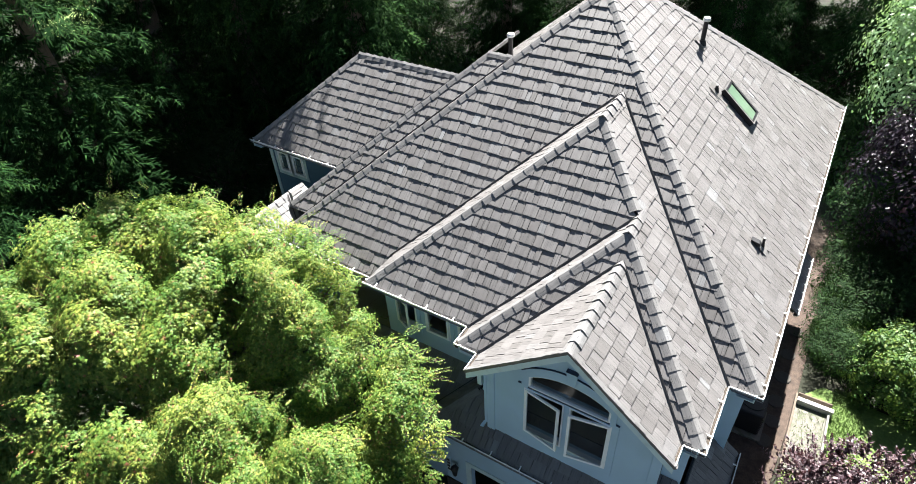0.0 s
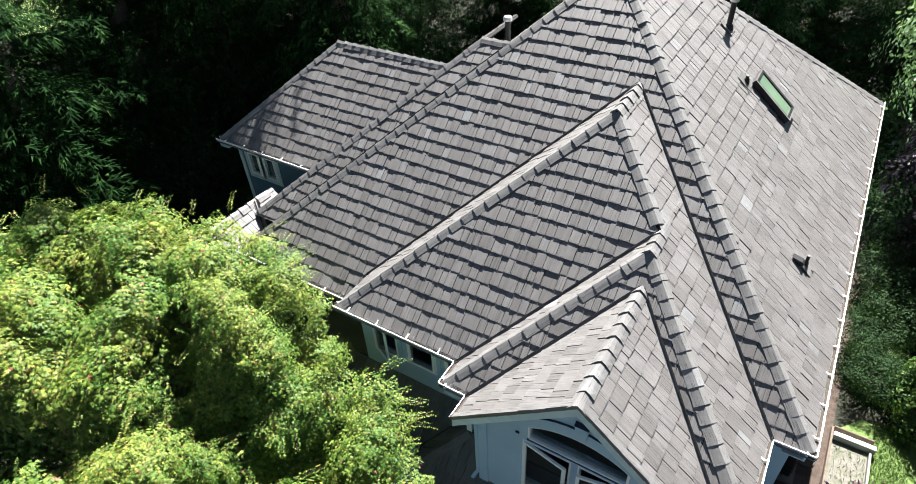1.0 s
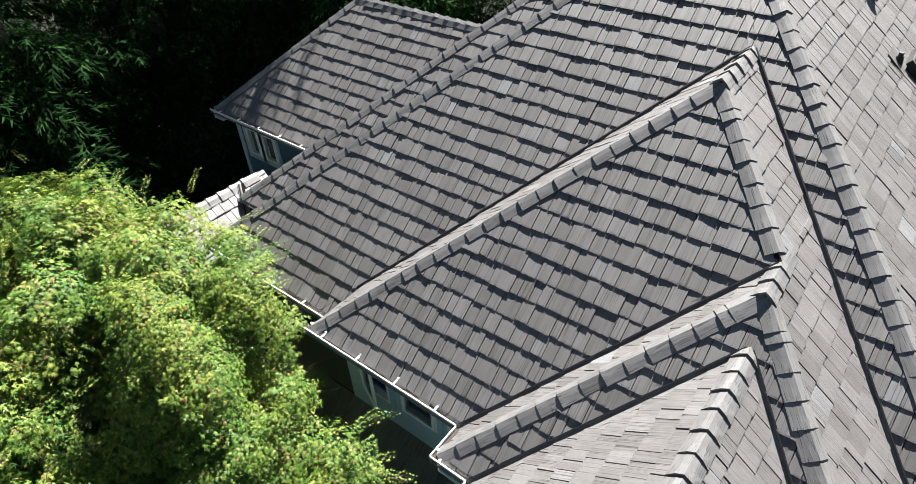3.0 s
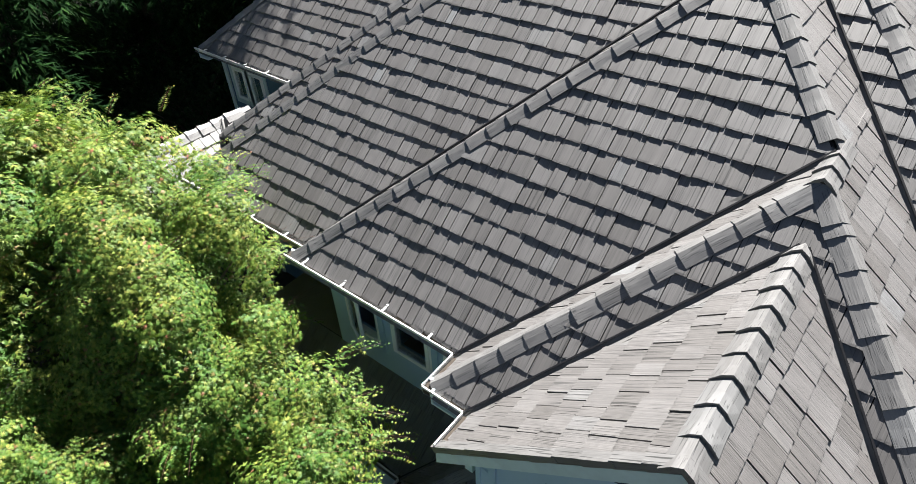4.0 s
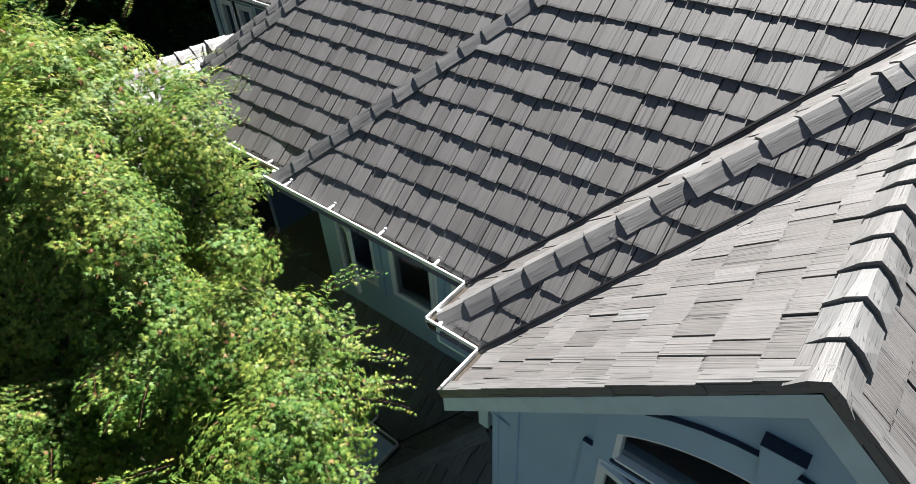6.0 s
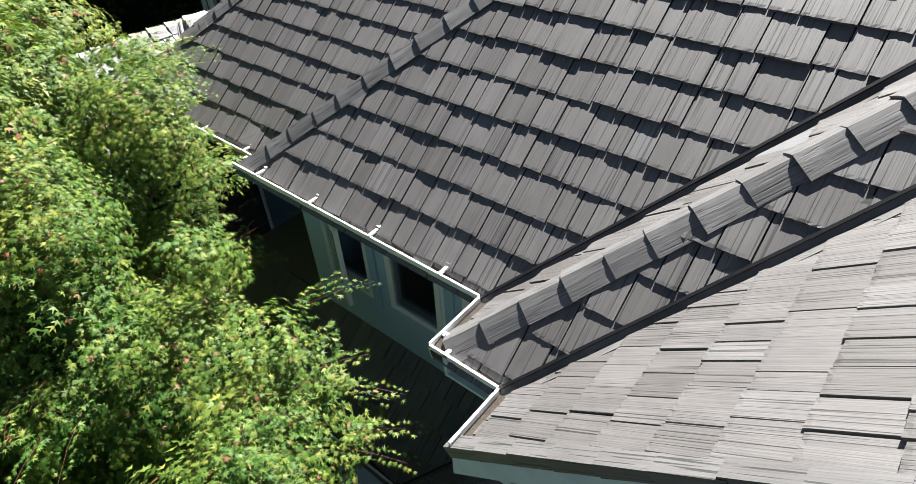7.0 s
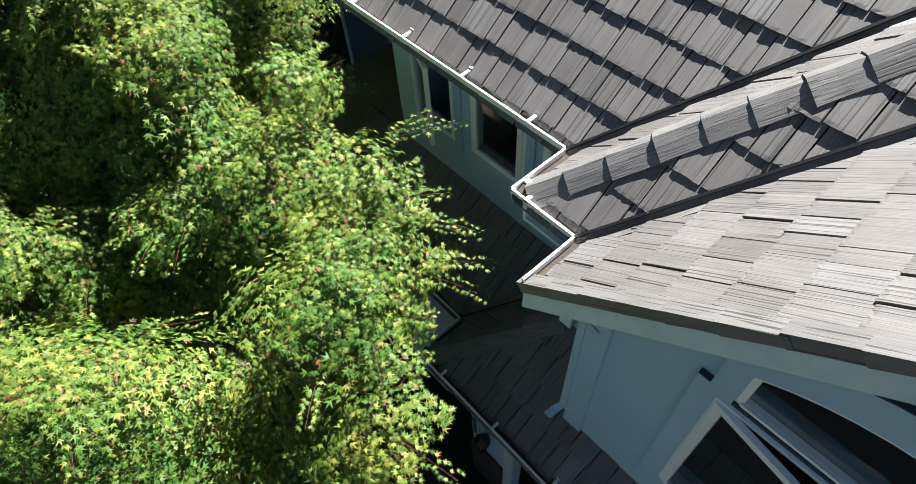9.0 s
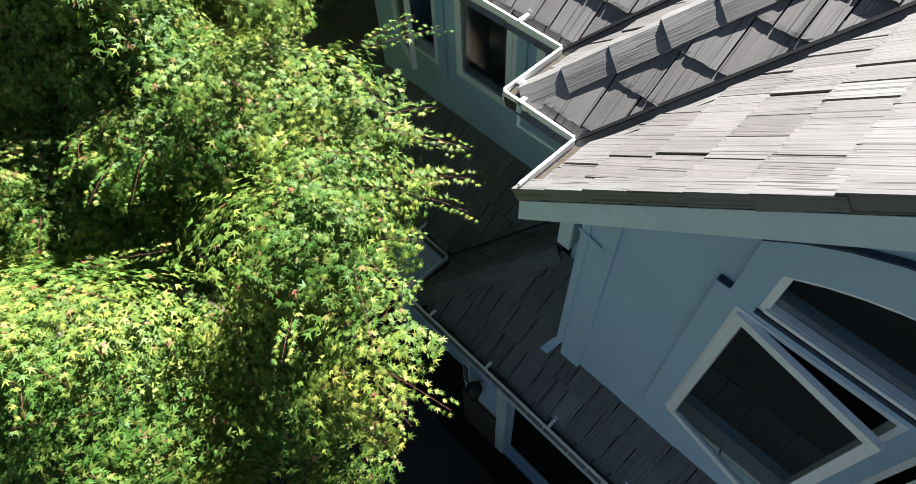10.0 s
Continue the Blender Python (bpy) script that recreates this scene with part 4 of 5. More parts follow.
# ---- windows ----
def window_unit(name, x0, x1, z0, z1, y, parent, swing=0.0, hinge="left", fw=0.045, glass=M_CLEAR):
    """A vinyl window in a south wall: frame in the opening and a casement sash that may stand open."""
    bm = bmesh.new()
    for lo, hi in (((x0, z0), (x1, z0 + fw)), ((x0, z1 - fw), (x1, z1)), ((x0, z0 + fw), (x0 + fw, z1 - fw)), ((x1 - fw, z0 + fw), (x1, z1 - fw))):
        add_box(bm, (lo[0], y - 0.02, lo[1]), (hi[0], y + 0.08, hi[1]))
    win = under(part(name, bm, M_VINYL, None, "white vinyl casement window" + (" standing open" if swing else "")), parent)
    w, h = x1 - x0 - 2 * fw + 0.02, z1 - z0 - 2 * fw + 0.02
    bm = bmesh.new()
    t = 0.05
    for lo, hi in (((0, 0), (w, t)), ((0, h - t), (w, h)), ((0, t), (t, h - t)), ((w - t, t), (w, h - t))):
        add_box(bm, (lo[0], -0.018, lo[1]), (hi[0], 0.018, hi[1]))
    sash = part("sash", bm, M_VINYL)
    bm = bmesh.new()
    add_box(bm, (t - 0.005, -0.003, t - 0.005), (w - t + 0.005, 0.003, h - t + 0.005))
    bmesh.ops.recalc_face_normals(bm, faces=bm.faces[:])
    pane = part("pane", bm, glass)
    pane.visible_shadow = False
    if hinge == "left":
        m = Matrix.Translation((x0 + fw - 0.01, y - 0.02, z0 + fw - 0.01)) @ pose(0, 0, 0, 0, 0, -swing)
    else:
        m = Matrix.Translation((x1 - fw + 0.01, y - 0.02, z0 + fw - 0.01)) @ pose(0, 0, 0, 0, 0, swing) @ Matrix.Translation((-w, 0, 0))
    for ob in (sash, pane):
        ob.parent = win
        ob.matrix_basis = m
    if swing:
        bm = bmesh.new()
        q = m @ Vector((w * 0.55 if hinge == "left" else w * 0.45, 0.0, 0.03))
        add_tube(bm, [((x0 + x1) / 2, y + 0.0, z0 + fw + 0.015), q], 0.008, 6)
        arm = part("stay_arm", bm, M_GALV, None, "metal stay arm")
        arm.parent = win
    return win


window_unit("window", WL0, WL1, WZ0, WZ1, GY - 0.02, house, 10, "left", 0.03, M_GLASS)
window_unit("window", WR0, WR1, WZ0, WZ1, GY - 0.02, house, 10, "right", 0.03, M_GLASS)
# arched light
inner = arch(-2.26, 0.718, 5.187, 0.225, foot=0.245)
bm = bmesh.new()
strip_faces(bm, ARCH, inner, GY - 0.030, GY + 0.05, True)
frame_ob = under(part("window", bm, M_VINYL, None, "white vinyl arched window"), house)
bm = bmesh.new()
add_box(bm, (-2.99, GY - 0.046, 5.162), (-1.53, GY - 0.0305, 5.185))
sill = part("window_sill", bm, M_VINYL)
sill.parent = frame_ob
bm = bmesh.new()
add_prism(bm, [(x, GY + 0.01, z) for x, z in inner], (0, 0.006, 0))
bmesh.ops.recalc_face_normals(bm, faces=bm.faces[:])
p = part("pane", bm, M_CLEAR)
p.parent = frame_ob
p.visible_shadow = False
window_unit("window", -6.70, -6.14, 4.06, 4.98, W2Y, house, 24, "left")
window_unit("window", -5.92, -5.28, 4.10, 4.98, W2Y, house)
window_unit("window", -5.10, -4.6, 4.2, 4.98, W2Y, house)
window_unit("window", -13.24, -12.80, 4.22, 4.95, L2Y, house)
window_unit("window", -12.70, -12.22, 4.22, 4.95, L2Y, house)
for x0, x1, z0, z1, y in ((-6.70, -6.14, 4.06, 4.98, W2Y), (-5.92, -5.28, 4.10, 4.98, W2Y), (-13.24, -12.80, 4.22, 4.95, L2Y), (-12.70, -12.22, 4.22, 4.95, L2Y)):
    bm = bmesh.new()
    for lo, hi in (((x0 - 0.09, z0 - 0.1), (x1 + 0.09, z0)), ((x0 - 0.09, z0), (x0, z1 + 0.05)), ((x1, z0), (x1 + 0.09, z1 + 0.05))):
        add_box(bm, (lo[0], y - 0.022, lo[1]), (hi[0], y - 0.001, hi[1]))
    under(part("window_casing", bm, M_STUCCO if y == W2Y else M_TRIM, None, "blue painted window casing"), house)
# garage opening: trim and the lit door leaf edge
bm = bmesh.new()
for lo, hi in (((-4.5, -0.92), (-4.36, 1.36)), ((-4.36, 1.22), (-0.38, 1.36)), ((-0.38, -0.92), (-0.24, 1.36))):
    add_box(bm, (lo[0], 8.915, lo[1]), (hi[0], 8.938, hi[1]))
under(part("garage_trim", bm, M_TRIM, None, "pale blue trim round the garage opening"), house)

# downspout at the gable corner: ribbed elbows, a flat strap, the foot resting on the lower roof
def rect_tube(bm, pts, wx, wy):
    rings = []
    for k, p in enumerate(pts):
        p = Vector(p)
        d = (Vector(pts[min(k + 1, len(pts) - 1)]) - Vector(pts[max(k - 1, 0)])).normalized()
        t = d.cross(Vector((1, 0, 0))).normalized()
        g = 1.0 if k % 2 else 0.93
        rings.append([bm.verts.new(p + Vector((1, 0, 0)) * a * wx * g + t * b * wy * g) for a, b in ((-1, -1), (1, -1), (1, 1), (-1, 1))])
    for q, w in zip(rings, rings[1:]):
        for k in range(4):
            bm.faces.new((q[k], q[(k + 1) % 4], w[(k + 1) % 4], w[k]))
    bm.faces.new(rings[0][::-1])
    bm.faces.new(rings[-1])
    bmesh.ops.recalc_face_normals(bm, faces=bm.faces[:])


px = GX0 - 0.04
bm = bmesh.new()
rect_tube(bm, [(px, GY - 0.012, 4.86), (px, GY - 0.012, 3.44)], 0.029, 0.024)
spout = under(part("downspout", bm, M_STUCCO, None, "pale painted downspout ending on the lower roof"), house)
bm = bmesh.new()
rect_tube(bm, [(px - 0.006 * k, GY - 0.012 - 0.002 * k * k, 3.45 - 0.014 * k) for k in range(9)], 0.031, 0.026)
part("elbow", bm, M_STUCCO, spout, "ribbed foot of the downspout").matrix_parent_inverse = Matrix()
bm = bmesh.new()
rect_tube(bm, [(px - 0.004 * k, GY - 0.012 + 0.0016 * k * k, 4.85 + 0.022 * k) for k in range(10)], 0.031, 0.026)
part("elbow", bm, M_STUCCO, spout, "ribbed upper elbow").matrix_parent_inverse = Matrix()
bm = bmesh.new()
add_prism(bm, [(px - 0.04, GY - 0.041, 4.83), (px + 0.12, GY - 0.041, 4.79), (px + 0.12, GY - 0.041, 4.765), (px - 0.04, GY - 0.041, 4.805)], (0, 0.003, 0))
bmesh.ops.recalc_face_normals(bm, faces=bm.faces[:])
part("strap", bm, M_STUCCO, spout, "flat painted strap").matrix_parent_inverse = Matrix()

# roof fittings
def vent_pipe(x, y, slope, height, r, cap):
    p = slope.lift(x, y)
    bm = bmesh.new()
    add_tube(bm, [p - Vector((0, 0, 0.05)), p + Vector((0, 0, height))], r, 12)
    root = under(part("vent_pipe", bm, M_BLACK, None, "black roof vent pipe"), house)
    bm = bmesh.new()
    add_tube(bm, [p + Vector((0, 0, 0.0)), p + Vector((0, 0, 0.12))], r * 1.5, 12, [r * 1.9, r * 1.3])
    boot = part("pipe_boot", bm, M_BLACK)
    boot.parent = root
    if cap:
        bm = bmesh.new()
        add_tube(bm, [p + Vector((0, 0, height - 0.02)), p + Vector((0, 0, height + 0.02)), p + Vector((0, 0, height + 0.06)), p + Vector((0, 0, height + 0.075))], r, 14, [r * 1.55, r * 1.6, r * 1.3, r * 0.6])
        c = part("pipe_cap", bm, M_GALV, None, "pale metal rain cap")
        c.parent = root
    bm = bmesh.new()
    for s in (slope,):
        c0 = p + s.n * 0.035
        add_prism(bm, [c0 + s.u * a + s.v * b for a, b in ((-0.16, -0.12), (0.16, -0.12), (0.16, 0.22), (-0.16, 0.22))], s.n * 0.006)
    fl = part("flashing_sheet", bm, M_FLASH)
    fl.parent = root


vent_pipe(-2.90, 17.5, main_e, 0.58, 0.055, True)
vent_pipe(-2.2, 16.50, main_e, 0.17, 0.035, False)
vent_pipe(-0.25, 13.70, main_e, 0.24, 0.028, False)
vent_pipe(-6.9, 15.55, l1_n, 0.75, 0.06, True)
# hooded vent
p = main_e.lift(-0.42, 13.58)
bm = bmesh.new()
m = main_e.m.copy()
m.translation = p
add_prism(bm, [m @ Vector((-0.06, b, h)) for b, h in ((-0.09, 0.03), (0.10, 0.03), (0.10, 0.045), (-0.05, 0.115), (-0.11, 0.10))], m.to_3x3() @ Vector((0.12, 0, 0)))
bmesh.ops.recalc_face_normals(bm, faces=bm.faces[:])
under(part("hood_vent", bm, M_BLACK, None, "black hooded roof vent"), house)
# skylight
p = main_e.lift(-1.74, 16.93)
m = main_e.m.copy()
m.translation = p
bm = bmesh.new()
for lo, hi in (((-0.29, -0.52), (0.29, -0.45)), ((-0.29, 0.45), (0.29, 0.52)), ((-0.29, -0.45), (-0.22, 0.45)), ((0.22, -0.45), (0.29, 0.45))):
    add_box(bm, (*lo, 0.0), (*hi, 0.13), m)
sk = under(part("skylight", bm, M_BLACK, None, "dark-framed skylight with greenish glass"), house)
bm = bmesh.new()
add_box(bm, (-0.225, -0.455, 0.10), (0.225, 0.455, 0.108), m)
M_SKYGLASS = mat("green_tinted_skylight", (0.10, 0.155, 0.105), 0.1, 0.0, vary=0.03, spec=0.8)
pn = part("pane", bm, M_SKYGLASS, None, "greenish reflecting glass")
pn.parent = sk
bm = bmesh.new()
for lo, hi in (((-0.30, -0.53), (-0.27, 0.53)), ((0.27, -0.53), (0.30, 0.53)), ((-0.27, -0.53), (0.27, -0.50)), ((-0.27, 0.50), (0.27, 0.53))):
    add_box(bm, (*lo, 0.132), (*hi, 0.138), m)
cl = part("cladding", bm, M_FLASH, None, "pale metal edge cladding")
cl.parent = sk
# low bay roof on the east wall
bay = Slope("E", 1.0, 2.95)
roof_slope(bay, [[(1.0, 15.4), (1.0, 17.7), (0.2, 17.7), (0.2, 15.4)]], separate=0)
gutter([(1.0, 15.4, 3.02), (1.0, 17.7, 3.02)], 0.3)
wall("wall", (0.8, 15.5), (0.8, 17.6), -0.2, 2.9)
wall("wall", (0.2, 15.5), (0.8, 15.5), -0.2, 2.9)
box_part("plinth", (-5.075, 8.905, -0.95), (-4.502, 8.937, 0.22), M_STONE, house, "dark stone-faced plinth beside the garage", 0.006)
# number plaque beside the garage and a wall lantern
plaque = under(part("number_plaque", prism_bm([(-5.03, 8.93, 0.55), (-4.93, 8.93, 0.55), (-4.93, 8.93, 1.15), (-5.03, 8.93, 1.15)], (0, -0.02, 0)), M_TRIM, None, "pale plaque with four dark bars"), house)
for i in range(4):
    bar = part("plaque_bar", prism_bm([(-5.015, 8.909, 0.62 + i * 0.13), (-4.945, 8.909, 0.62 + i * 0.13), (-4.945, 8.909, 0.70 + i * 0.13), (-5.015, 8.909, 0.70 + i * 0.13)], (0, -0.006, 0)), M_BLACK)
    bar.parent = plaque
bm = bmesh.new()
add_tube(bm, [(-4.74, 8.80, 0.72), (-4.74, 8.80, 0.76), (-4.74, 8.80, 1.0), (-4.74, 8.80, 1.03), (-4.74, 8.80, 1.12), (-4.74, 8.80, 1.15)], 0.06, 8, [0.03, 0.055, 0.08, 0.1, 0.05, 0.012])
lantern = under(part("wall_lantern", bm, M_BLACK, None, "dark metal wall lantern beside the garage"), house)
bm = bmesh.new()
add_tube(bm, [(-4.74, 8.935, 1.02), (-4.74, 8.87, 1.12), (-4.74, 8.80, 1.14)], 0.012, 6)
arm = part("lantern_arm", bm, M_BLACK)
arm.parent = lantern


# ---- ground ----
def ground_height(x, y):
    """Level beside the house, lower in front of it."""
    t = min(max((y - 9.5) / 3.2, 0), 1)
    s = t * t * (3 - 2 * t)
    return -0.95 * (1 - s) if x > -1 else -0.95 + 0.95 * min(max((y - 20) / 6, 0), 1)


xs = sorted(set([-400, -200, -100, -60] + [-45 + 1.5 * i for i in range(61)] + [60, 100, 200, 400]))
ys = sorted(set([-400, -200, -100, -40] + [-15 + 1.5 * i for i in range(51)] + [80, 120, 200, 400]))
bm = bmesh.new()
grid = [[bm.verts.new((x, y, ground_height(x, y) + 0.06 * noise.noise((x * 0.3, y * 0.3, 0)))) for x in xs] for y in ys]
for j in range(len(ys) - 1):
    for i in range(len(xs) - 1):
        bm.faces.new((grid[j][i], grid[j][i + 1], grid[j + 1][i + 1], grid[j + 1][i]))
for f in bm.faces:
    f.smooth = True
tagged(part("ground", bm, M_SOIL), "dark forest floor with leaf litter", "ground", kind="structure")


def patch(name, pts, z, material, label, category):
    bm = bmesh.new()
    add_prism(bm, [(x, y, z - 0.25) for x, y in pts], (0, 0, 0.25))
    return tagged(part(name, bm, material), label, category, kind="structure")


patch("mulch_bed", [(0.1, 12.2), (1.6, 12.2), (1.75, 15.4), (1.8, 24), (0.1, 24)], 0.10, M_MULCH, "brown bark mulch path beside the house", "ground")
patch("lawn", [(1.75, 12.5), (4.6, 12.5), (4.6, 16.0), (2.3, 16.2), (1.8, 15.6)], 0.09, M_LAWN, "sunlit patch of short grass", "lawn")
patch("far_lawn", [(-52, 24), (-43, 21), (-39.5, 25), (-45, 30), (-52, 30)], 0.12, M_LAWN, "distant sunlit lawn between the trees", "lawn")
patch("driveway", [(-8, -20), (3, -20), (3, 8.6), (-8, 8.6)], -0.84, M_CONCRETE, "dark asphalt driveway in front of the garage", "driveway")


def tufts(name, x0, x1, y0, y1, z, count, h, material, label, seed):
    rng = np.random.default_rng(seed)
    base = np.stack([rng.uniform(x0, x1, count), rng.uniform(y0, y1, count), np.full(count, z)], 1)
    a = rng.uniform(0, 2 * np.pi, count)
    w = rng.uniform(0.004, 0.009, count)
    hh = h * rng.uniform(0.4, 1.2, count)
    side = np.stack([np.cos(a), np.sin(a), 0 * a], 1) * w[:, None]
    lean = rng.normal(0, 0.4, (count, 3)) * hh[:, None]
    tip = base + lean
    tip[:, 2] = z + hh
    v = np.stack([base - side, base + side, tip], 1).reshape(-1, 3)
    me = mesh_from_arrays(name, v, np.arange(3 * count), np.full(count, 3), material)
    tagged(new(name, me), label, "grass", kind="stuff")


tufts("grass", 2.57, 3.3, 12.6, 16.3, 0.08, 9000, 0.09, M_LAWN, "blades of sunlit grass", 3)
tufts("bed_weeds", 1.79, 2.46, 13.25, 15.3, 0.165, 900, 0.07, M_LAWN, "sparse weeds in the raised bed", 4)

# raised bed with timber edging
bed = thing("raised_bed", (2.1, 14.6, 0.08), "weathered timber raised bed with dry soil", "raised bed")
for lo, hi, m in (((1.70, 13.2, -0.05), (1.75, 15.55, 0.26), M_BARK), ((1.75, 15.24, 0.0), (2.60, 15.36, 0.34), M_PALEWOOD), ((1.75, 15.51, 0.0), (2.56, 15.55, 0.30), M_BARK), ((2.49, 13.2, -0.05), (2.54, 15.24, 0.26), M_TIMBER)):
    box_part("timber", lo, hi, m, bed, "bleached board" if m is M_PALEWOOD else "", 0.006)
box_part("bed_soil", (1.755, 13.2, -0.05), (2.485, 15.235, 0.17), M_BEDSOIL, bed, "dry pale soil", 0.0)
for i, (x, y, r) in enumerate(((1.30, 15.1, 0.21), (1.33, 14.42, 0.20), (1.25, 13.75, 0.2), (1.32, 16.0, 0.21), (1.3, 16.9, 0.2), (1.34, 17.9, 0.2))):
    bm = bmesh.new()
    add_tube(bm, [(x, y, 0.04), (x, y, 0.125), (x, y, 0.135)], r, 14, [r, r, r * 0.93])
    tagged(part("stepping_stone", bm, M_STONE), "round grey stepping stone set in bark mulch", "stepping stone", group="stepping stones along the wall")
# outdoor unit of the air conditioner
ac = thing("heat_pump", (0.78, 14.15, 0.1), "dark outdoor heat pump unit on a pale concrete pad", "heat pump")
box_part("pad", (0.38, 13.62, 0.06), (1.18, 14.62, 0.16), M_BEDSOIL, ac, "pale concrete pad", 0.01)
box_part("casing", (0.45, 13.75, 0.16), (1.08, 14.52, 0.92), M_BLACK, ac, "", 0.03)
bm = bmesh.new()
add_tube(bm, [(0.77, 14.13, 0.92), (0.77, 14.13, 0.945)], 0.27, 20)
under(part("fan_grille", bm, M_BLACK), ac)
for i in range(9):
    box_part("louvre", (0.44, 13.742, 0.24 + i * 0.07), (1.09, 13.75, 0.275 + i * 0.07), M_BLACK, ac)


# planter in front of the garage
pot = thing("plant_pot", (-3.9, 8.2, -0.84), "large dark glazed plant pot beside the garage", "plant pot")
bm = bmesh.new()
add_tube(bm, [(-3.9, 8.2, -0.84), (-3.9, 8.2, -0.4), (-3.9, 8.2, -0.28), (-3.9, 8.2, -0.24)], 0.25, 20, [0.19, 0.27, 0.29, 0.30], cap=True)
under(part("body", bm, M_CLAY), pot)
bm = bmesh.new()
ring = [(-3.9 + 0.285 * math.cos(a), 8.2 + 0.285 * math.sin(a), -0.23) for a in (2 * math.pi * i / 24 for i in range(25))]
add_tube(bm, ring, 0.018, 6)
under(part("rim", bm, M_GALV, None, "pale pot rim"), pot)


# ---- plants ----
def star_leaf():
    """A maple leaf of five narrow pointed lobes; its base is at the origin."""
    pts = [(-0.1, 0.0, 0.0)]
    for k in range(6):
        a = (k - 2.5) * 0.80
        pts.append((0.1 + 0.29 * math.cos(a), 0.29 * math.sin(a), 0.02))
    for k in range(5):
        a, r = (k - 2) * 0.84, (0.62, 0.9, 1.0, 0.9, 0.62)[k]
        pts.append((0.1 + r * math.cos(a), r * math.sin(a), -0.16 * r))
    return np.array(pts)


STAR = star_leaf()
STAR_FACES = [(1 + k, 7 + k, 2 + k) for k in range(5)] + [(0, 1, 3, 4), (0, 4, 6)]
TRIO = np.array([[-0.1, 0, 0], [0.14, -0.27, 0], [0.36, -0.12, 0.02], [0.36, 0.12, 0.02], [0.14, 0.27, 0], [0.62, -0.70, -0.1], [1.05, 0, -0.15], [0.62, 0.70, -0.1]])
TRIO_FACES = [(1, 5, 2), (2, 6, 3), (3, 7, 4), (0, 1, 2), (0, 2, 3), (0, 3, 4)]
KITE = np.array([[0, 0, 0], [0.45, 0.28, 0.05], [1, 0, -0.08], [0.45, -0.28, 0.05]])
KITE_FACES = [(0, 1, 2), (0, 2, 3)]
_fingers = [(0.05 + 0.16 * k, (-1) ** k) for k in range(5)]
FROND = np.array([q for t, sg in _fingers for q in ((t, 0.02 * sg, -0.1 * t), (t + 0.13, 0.015 * sg, -0.12 * t - 0.01), (t + 0.34, sg * 0.36 * (1.1 - 0.7 * t), -0.1 - 0.3 * t))] + [[0, 0, 0], [0.45, 0.045, -0.06], [1.05, 0, -0.32], [0.45, -0.045, -0.06]])
FROND_FACES = [(3 * k, 3 * k + 1, 3 * k + 2) for k in range(5)] + [(15, 16, 17, 18)]


def leaves(name, pos, normal, heading, size, shape, faces, material):
    """One mesh of many leaves: place, facing, direction of the tip and size of each."""
    n = len(pos)
    nz = normal / np.linalg.norm(normal, axis=1, keepdims=True)
    hx = heading - nz * (heading * nz).sum(1, keepdims=True)
    hx /= np.linalg.norm(hx, axis=1, keepdims=True) + 1e-9
    hy = np.cross(nz, hx)
    loc = shape[None] * size[:, None, None]
    v = pos[:, None] + loc[..., :1] * hx[:, None] + loc[..., 1:2] * hy[:, None] + loc[..., 2:] * nz[:, None]
    k = len(shape)
    flat = np.array([i for f in faces for i in f])
    idx = (flat[None] + (np.arange(n) * k)[:, None]).ravel()
    sizes = np.tile([len(f) for f in faces], n)
    return mesh_from_arrays(name, v.reshape(-1, 3), idx, sizes, material)


def pad_leaves(rng, centres, radii, outward, per_pad, droop, thick):
    """Leaves on umbrella-like pads: places, facings and headings."""
    P, Nn, Hh = [], [], []
    for c, r, o, cnt in zip(centres, radii, outward, per_pad):
        a = rng.uniform(0, 2 * np.pi, cnt)
        q = np.sqrt(rng.uniform(0, 1, cnt))
        o = o / np.linalg.norm(o)
        t = np.cross(o, [0.3, 0.9, 0.2])
        t /= np.linalg.norm(t)
        b = np.cross(o, t)
        d = np.cos(a)[:, None] * t + np.sin(a)[:, None] * b
        lump = 1 + 0.18 * np.sin(3 * a + c[0] * 5) + 0.12 * np.sin(5 * a + c[1] * 7)
        p = c + d * (q * r * lump)[:, None] + o * (-droop * r * q ** 2.2 + rng.normal(0, thick, cnt) * (1 - 0.4 * q))[:, None]
        nrm = o + d * (q * 0.9)[:, None] + rng.normal(0, 0.32, (cnt, 3))
        P.append(p)
        Nn.append(nrm)
        Hh.append(d + np.array([0, 0, -0.5]) + rng.normal(0, 0.45, (cnt, 3)))
    return np.concatenate(P), np.concatenate(Nn), np.concatenate(Hh)


